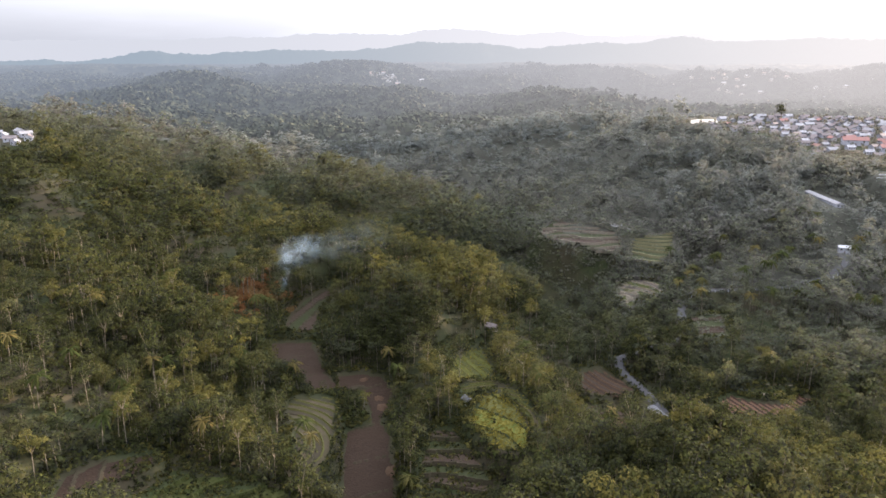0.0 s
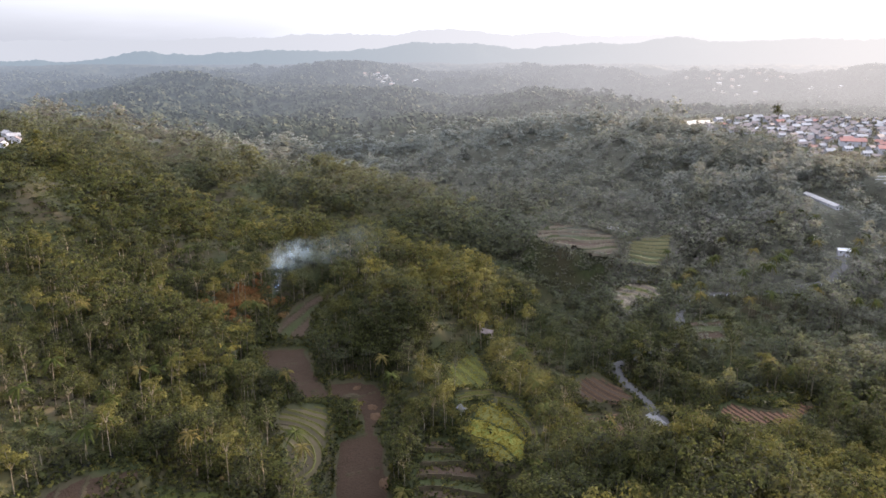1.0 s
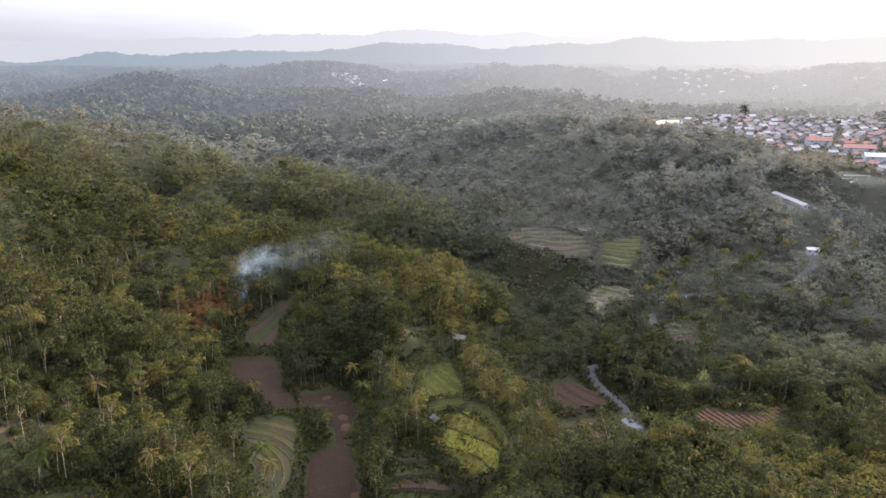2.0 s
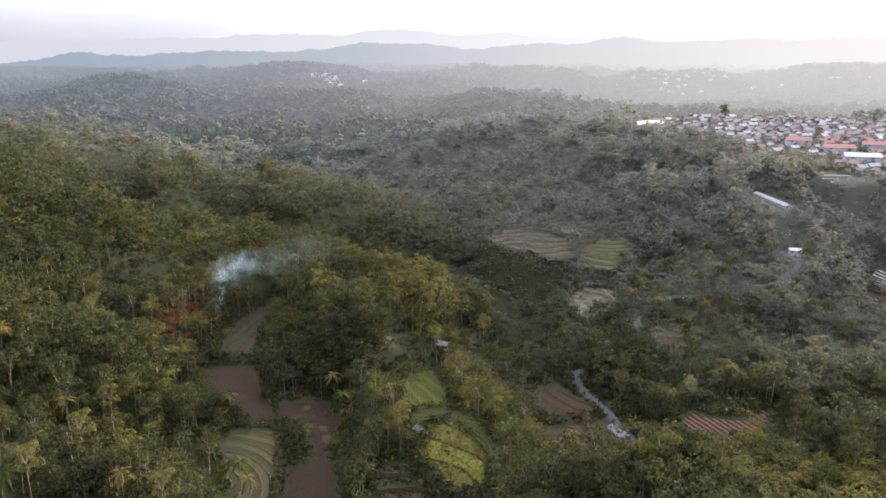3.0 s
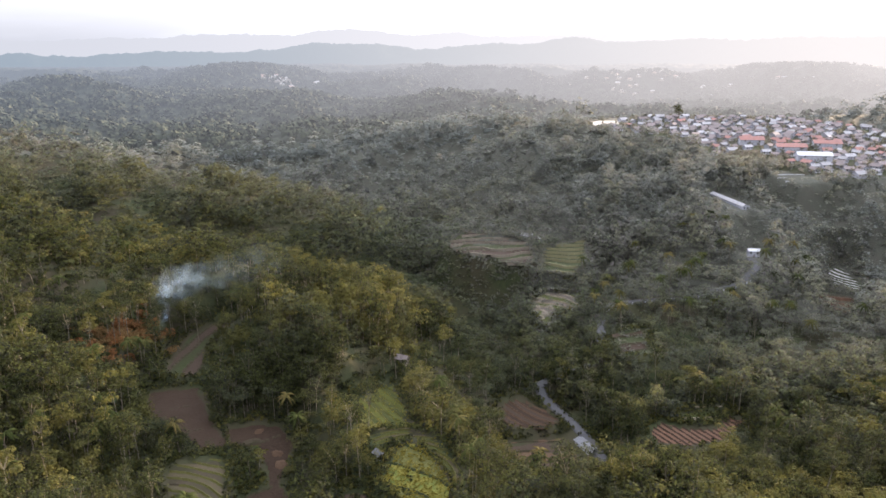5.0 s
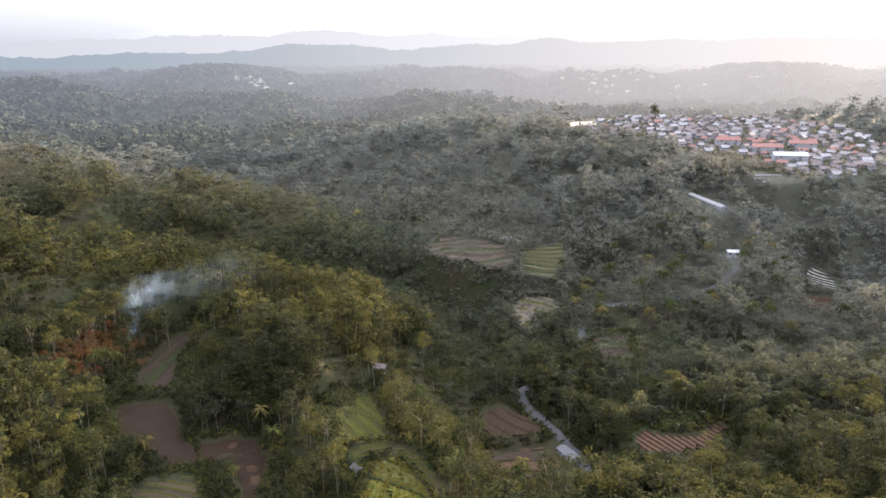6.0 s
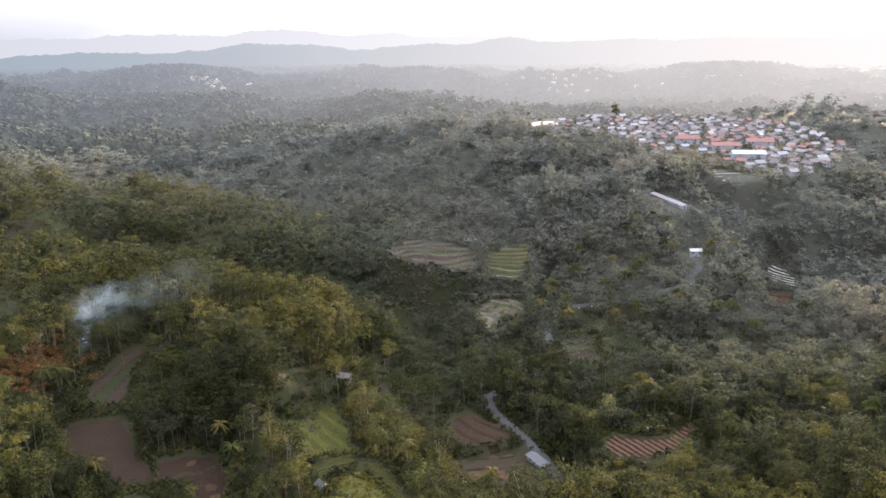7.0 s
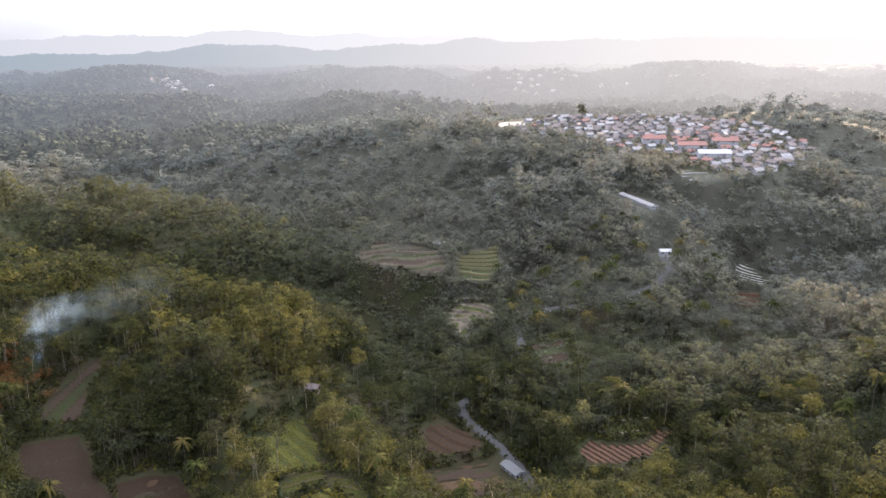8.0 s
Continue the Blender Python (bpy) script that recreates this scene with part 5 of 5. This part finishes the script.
villa = house("house", 5.5, 7, 4.4, 1.0, SHEETING, "two-storey house with a white roof above the road")
villa.matrix_basis = pose(247, 472, 13, 0, 0, 75)
stall = house("roadside_stall", 4.2, 10, 2.2, 0.8, DULL_ZINC, "low roadside stall with a grey metal roof")
stall.matrix_basis = pose(86.2, 304, -23.6, 0, 0, 20)
cabin = house("field_cabin", 2.6, 3.4, 2.0, 1.0, DULL_ZINC, "tiny white-roofed cabin beside the rice")
cabin.matrix_basis = pose(-5, 262, float(land(np.array([-5.0]), np.array([262.0]))[0]), 0, 0, 30)
for x, y, turn in ((6, 352, 60), (48, 283, 10), (54, 280, 70)):
    hut = house("farm_hut", 4, 5.5, 2.4, 1.3, DULL_ROOF, "small farm hut among the trees", "", DULL_ROOF)
    hut.matrix_basis = pose(x, y, float(land(np.array([float(x)]), np.array([float(y)]))[0]), 0, 0, turn)


# ---- trees among the roofs ----
xy = np.stack([rng.uniform(228, 530, 1900), rng.uniform(555, 850, 1900)], -1)
xy = xy[(TOWN.inside(xy[:, 0], xy[:, 1]) > 0) & (clear(xy[:, 0], xy[:, 1], True, False) < 0)]
xy = np.array([p for p in xy if all((p[0] - a) ** 2 + (p[1] - b) ** 2 > 24 for a, b in kept)])
bank = np.stack([rng.uniform(294, 352, 420), rng.uniform(556, 646, 420)], -1)
bank = bank[(TOWN.inside(bank[:, 0], bank[:, 1]) > -30) & (clear(bank[:, 0], bank[:, 1], True, False) < -2)]
bank = np.array([p for p in bank if all((p[0] - a) ** 2 + (p[1] - b) ** 2 > 60 for a, b in kept)])
xy = np.concatenate([xy, bank])
n = len(xy)
garden = [triples(round_tree(40, 0.9, rng, 7, 5)[1]) for _ in range(4)]
v, f, tint = set_out(garden, xy, rng.uniform(0.35, 0.85, n), rng.uniform(0, 6.28, n), rng.integers(0, 4, n), rng.uniform(0, 0.5, n))
tagged(new("garden_trees", mesh_of("garden_trees", v, f, PALED_LEAVES, tint)), "small dark trees among the town's houses", "trees", kind="stuff")


# ---- plastic sheets and pale heaps by the mud fields ----
def heap(name, x, y, wide, long, high, turn, mat, label, category):
    """A low uneven heap or a crumpled sheet on the ground."""
    u, v = np.meshgrid(np.linspace(-1, 1, 9), np.linspace(-1, 1, 9), indexing="xy")
    away = np.maximum(np.abs(u), np.abs(v))
    wob = away / np.maximum(np.hypot(u, v), 1e-6) * (0.75 + 0.7 * value_noise(u * 2 + x, v * 2, 1, 92))
    z = high * np.clip(1 - away ** 2, 0, 1) * (0.6 + 0.8 * value_noise(u * 3 + x, v * 3 + y, 1, 91)) - 0.3 * away
    px, py = u * wide / 2 * wob, v * long / 2 * wob
    c, s = math.cos(radians(turn)), math.sin(radians(turn))
    wx, wy = x + px * c - py * s, y + px * s + py * c
    ob = new(name, mesh_of(name, np.stack([px, py, z + land(wx, wy) - float(land(np.array([x]), np.array([y]))[0]) + 0.5], -1).reshape(-1, 3), grid_faces(9, 9), mat))
    ob.matrix_basis = pose(x, y, float(land(np.array([x]), np.array([y]))[0]), 0, 0, turn)
    return tagged(ob, label, category)


for x, y, wide, long, turn in ((101.0, 452.0, 4, 8, 20), (106.0, 461.0, 3, 6, 35), (110.0, 456.0, 5, 3, 10), (97.0, 462.0, 3, 5, 50)):
    heap("sand_mound", x, y, wide, long, 1.2, turn, PALE_BUND, "pale sand mound in the old diggings", "sand mound")
heap("plastic_sheet", -109.0, 362.0, 4, 2.2, 0.5, 20, DRY_SOIL, "crumpled pale plastic sheet beside the track", "plastic sheet")
heap("dirt_mound", -46.0, 290.0, 5, 6, 0.9, 30, LOT_EARTH, "tan dry dirt mound on the mud", "dirt mound")
heap("dirt_mound", -48.5, 297.0, 4, 5, 0.7, 60, LOT_EARTH, "tan dry dirt mound on the mud", "dirt mound")
heap("dirt_mound", -58.0, 312.0, 5, 4, 0.7, 40, LOT_EARTH, "tan dry dirt mound on the mud", "dirt mound")
heap("dirt_mound", -60.0, 305.0, 10, 5, 0.8, 10, DRY_BED, "grey-brown dry dirt mound on the mud", "dirt mound")
heap("dirt_mound", -36.0, 246.0, 4, 8, 0.7, 15, LOT_EARTH, "pale dry dirt mound on the mud", "dirt mound")


# ---- posts along the upper road ----
post_mesh = mesh_of("guard_post", *box(-0.18, 0.18, -0.18, 0.18, -0.5, 1.0), WALL_PAINT)
for p, s in list(zip(*along_road(4.0)))[44:74]:
    post = tagged(new("guard_post", post_mesh), "short white-painted guard post at the roadside", "post", "posts along the road")
    post.location = (p[0] + s[0] * 3.4, p[1] + s[1] * 3.4, p[2])


# ---- smoke ----
def smoke_material():
    m, nt, links = material("smoke", 1.0)
    nt["Principled BSDF"].inputs["Base Color"].default_value = (0.2, 0.28, 0.36, 1)
    edge = nt.new("ShaderNodeAttribute")
    edge.attribute_name = "variety"
    wisps = ranged(nt, links, noise_at(nt, links, 7.0, 4), 0.3, 0.7)
    thick = nt.new("ShaderNodeMath")
    thick.operation = "MULTIPLY"
    links.new(edge.outputs["Fac"], thick.inputs[0])
    links.new(wisps, thick.inputs[1])
    thin = nt.new("ShaderNodeBsdfTransparent")
    glow = nt.new("ShaderNodeBsdfTranslucent")
    glow.inputs["Color"].default_value = (0.2, 0.28, 0.36, 1)
    lit = nt.new("ShaderNodeMixShader")
    links.new(nt["Principled BSDF"].outputs["BSDF"], lit.inputs[1])
    links.new(glow.outputs["BSDF"], lit.inputs[2])
    both = nt.new("ShaderNodeMixShader")
    links.new(thick.outputs["Value"], both.inputs["Fac"])
    links.new(thin.outputs["BSDF"], both.inputs[1])
    links.new(lit.outputs["Shader"], both.inputs[2])
    links.new(both.outputs["Shader"], nt["Material Output"].inputs["Surface"])
    return m


def wisp(x, y, z, wide, high, lean, dense, seed):
    """A billowing sheet of smoke, thick in the middle and thinning to nothing at its rim."""
    u, v = np.meshgrid(np.linspace(-1, 1, 17), np.linspace(-1, 1, 17), indexing="xy")
    depth = (value_noise(u * 2, v * 2, 1, seed) - 0.5) * wide * 0.2 + (1 - u * u) * wide * 0.15
    px, pz = x + u * wide / 2 + (v + 1) * lean / 2, z + (v + 1) * high / 2 + 0.12 * high * (value_noise(u * 2, v * 2, 1, seed + 1) - 0.5)
    fade = np.clip(1.15 - np.sqrt(u * u + v * v) * 1.15, 0, 1) ** 0.8
    return np.stack([px, y - depth, pz], -1).reshape(-1, 3), grid_faces(17, 17), (fade * dense).ravel()


pieces = [wisp(-122, 398, 3, 5, 18, 3, 0.5, 1), wisp(-121, 399, 9, 8, 18, 4, 0.45, 7), wisp(-119, 402, 15, 22, 20, 3, 0.42, 2), wisp(-113, 404, 18, 24, 22, 3, 0.4, 3),
          wisp(-106, 406, 23, 16, 16, 3, 0.3, 6), wisp(-97, 410, 19, 28, 22, 6, 0.16, 4), wisp(-80, 414, 22, 46, 26, 10, 0.1, 5)]
verts, faces = gathered([(p[0], p[1]) for p in pieces])
smoke = new("smoke", mesh_of("smoke", verts, faces, smoke_material(), np.concatenate([p[2] for p in pieces]), smoothed=True))
tagged(smoke, "thin blue-white smoke rising from a burning slope", "smoke", kind="stuff")
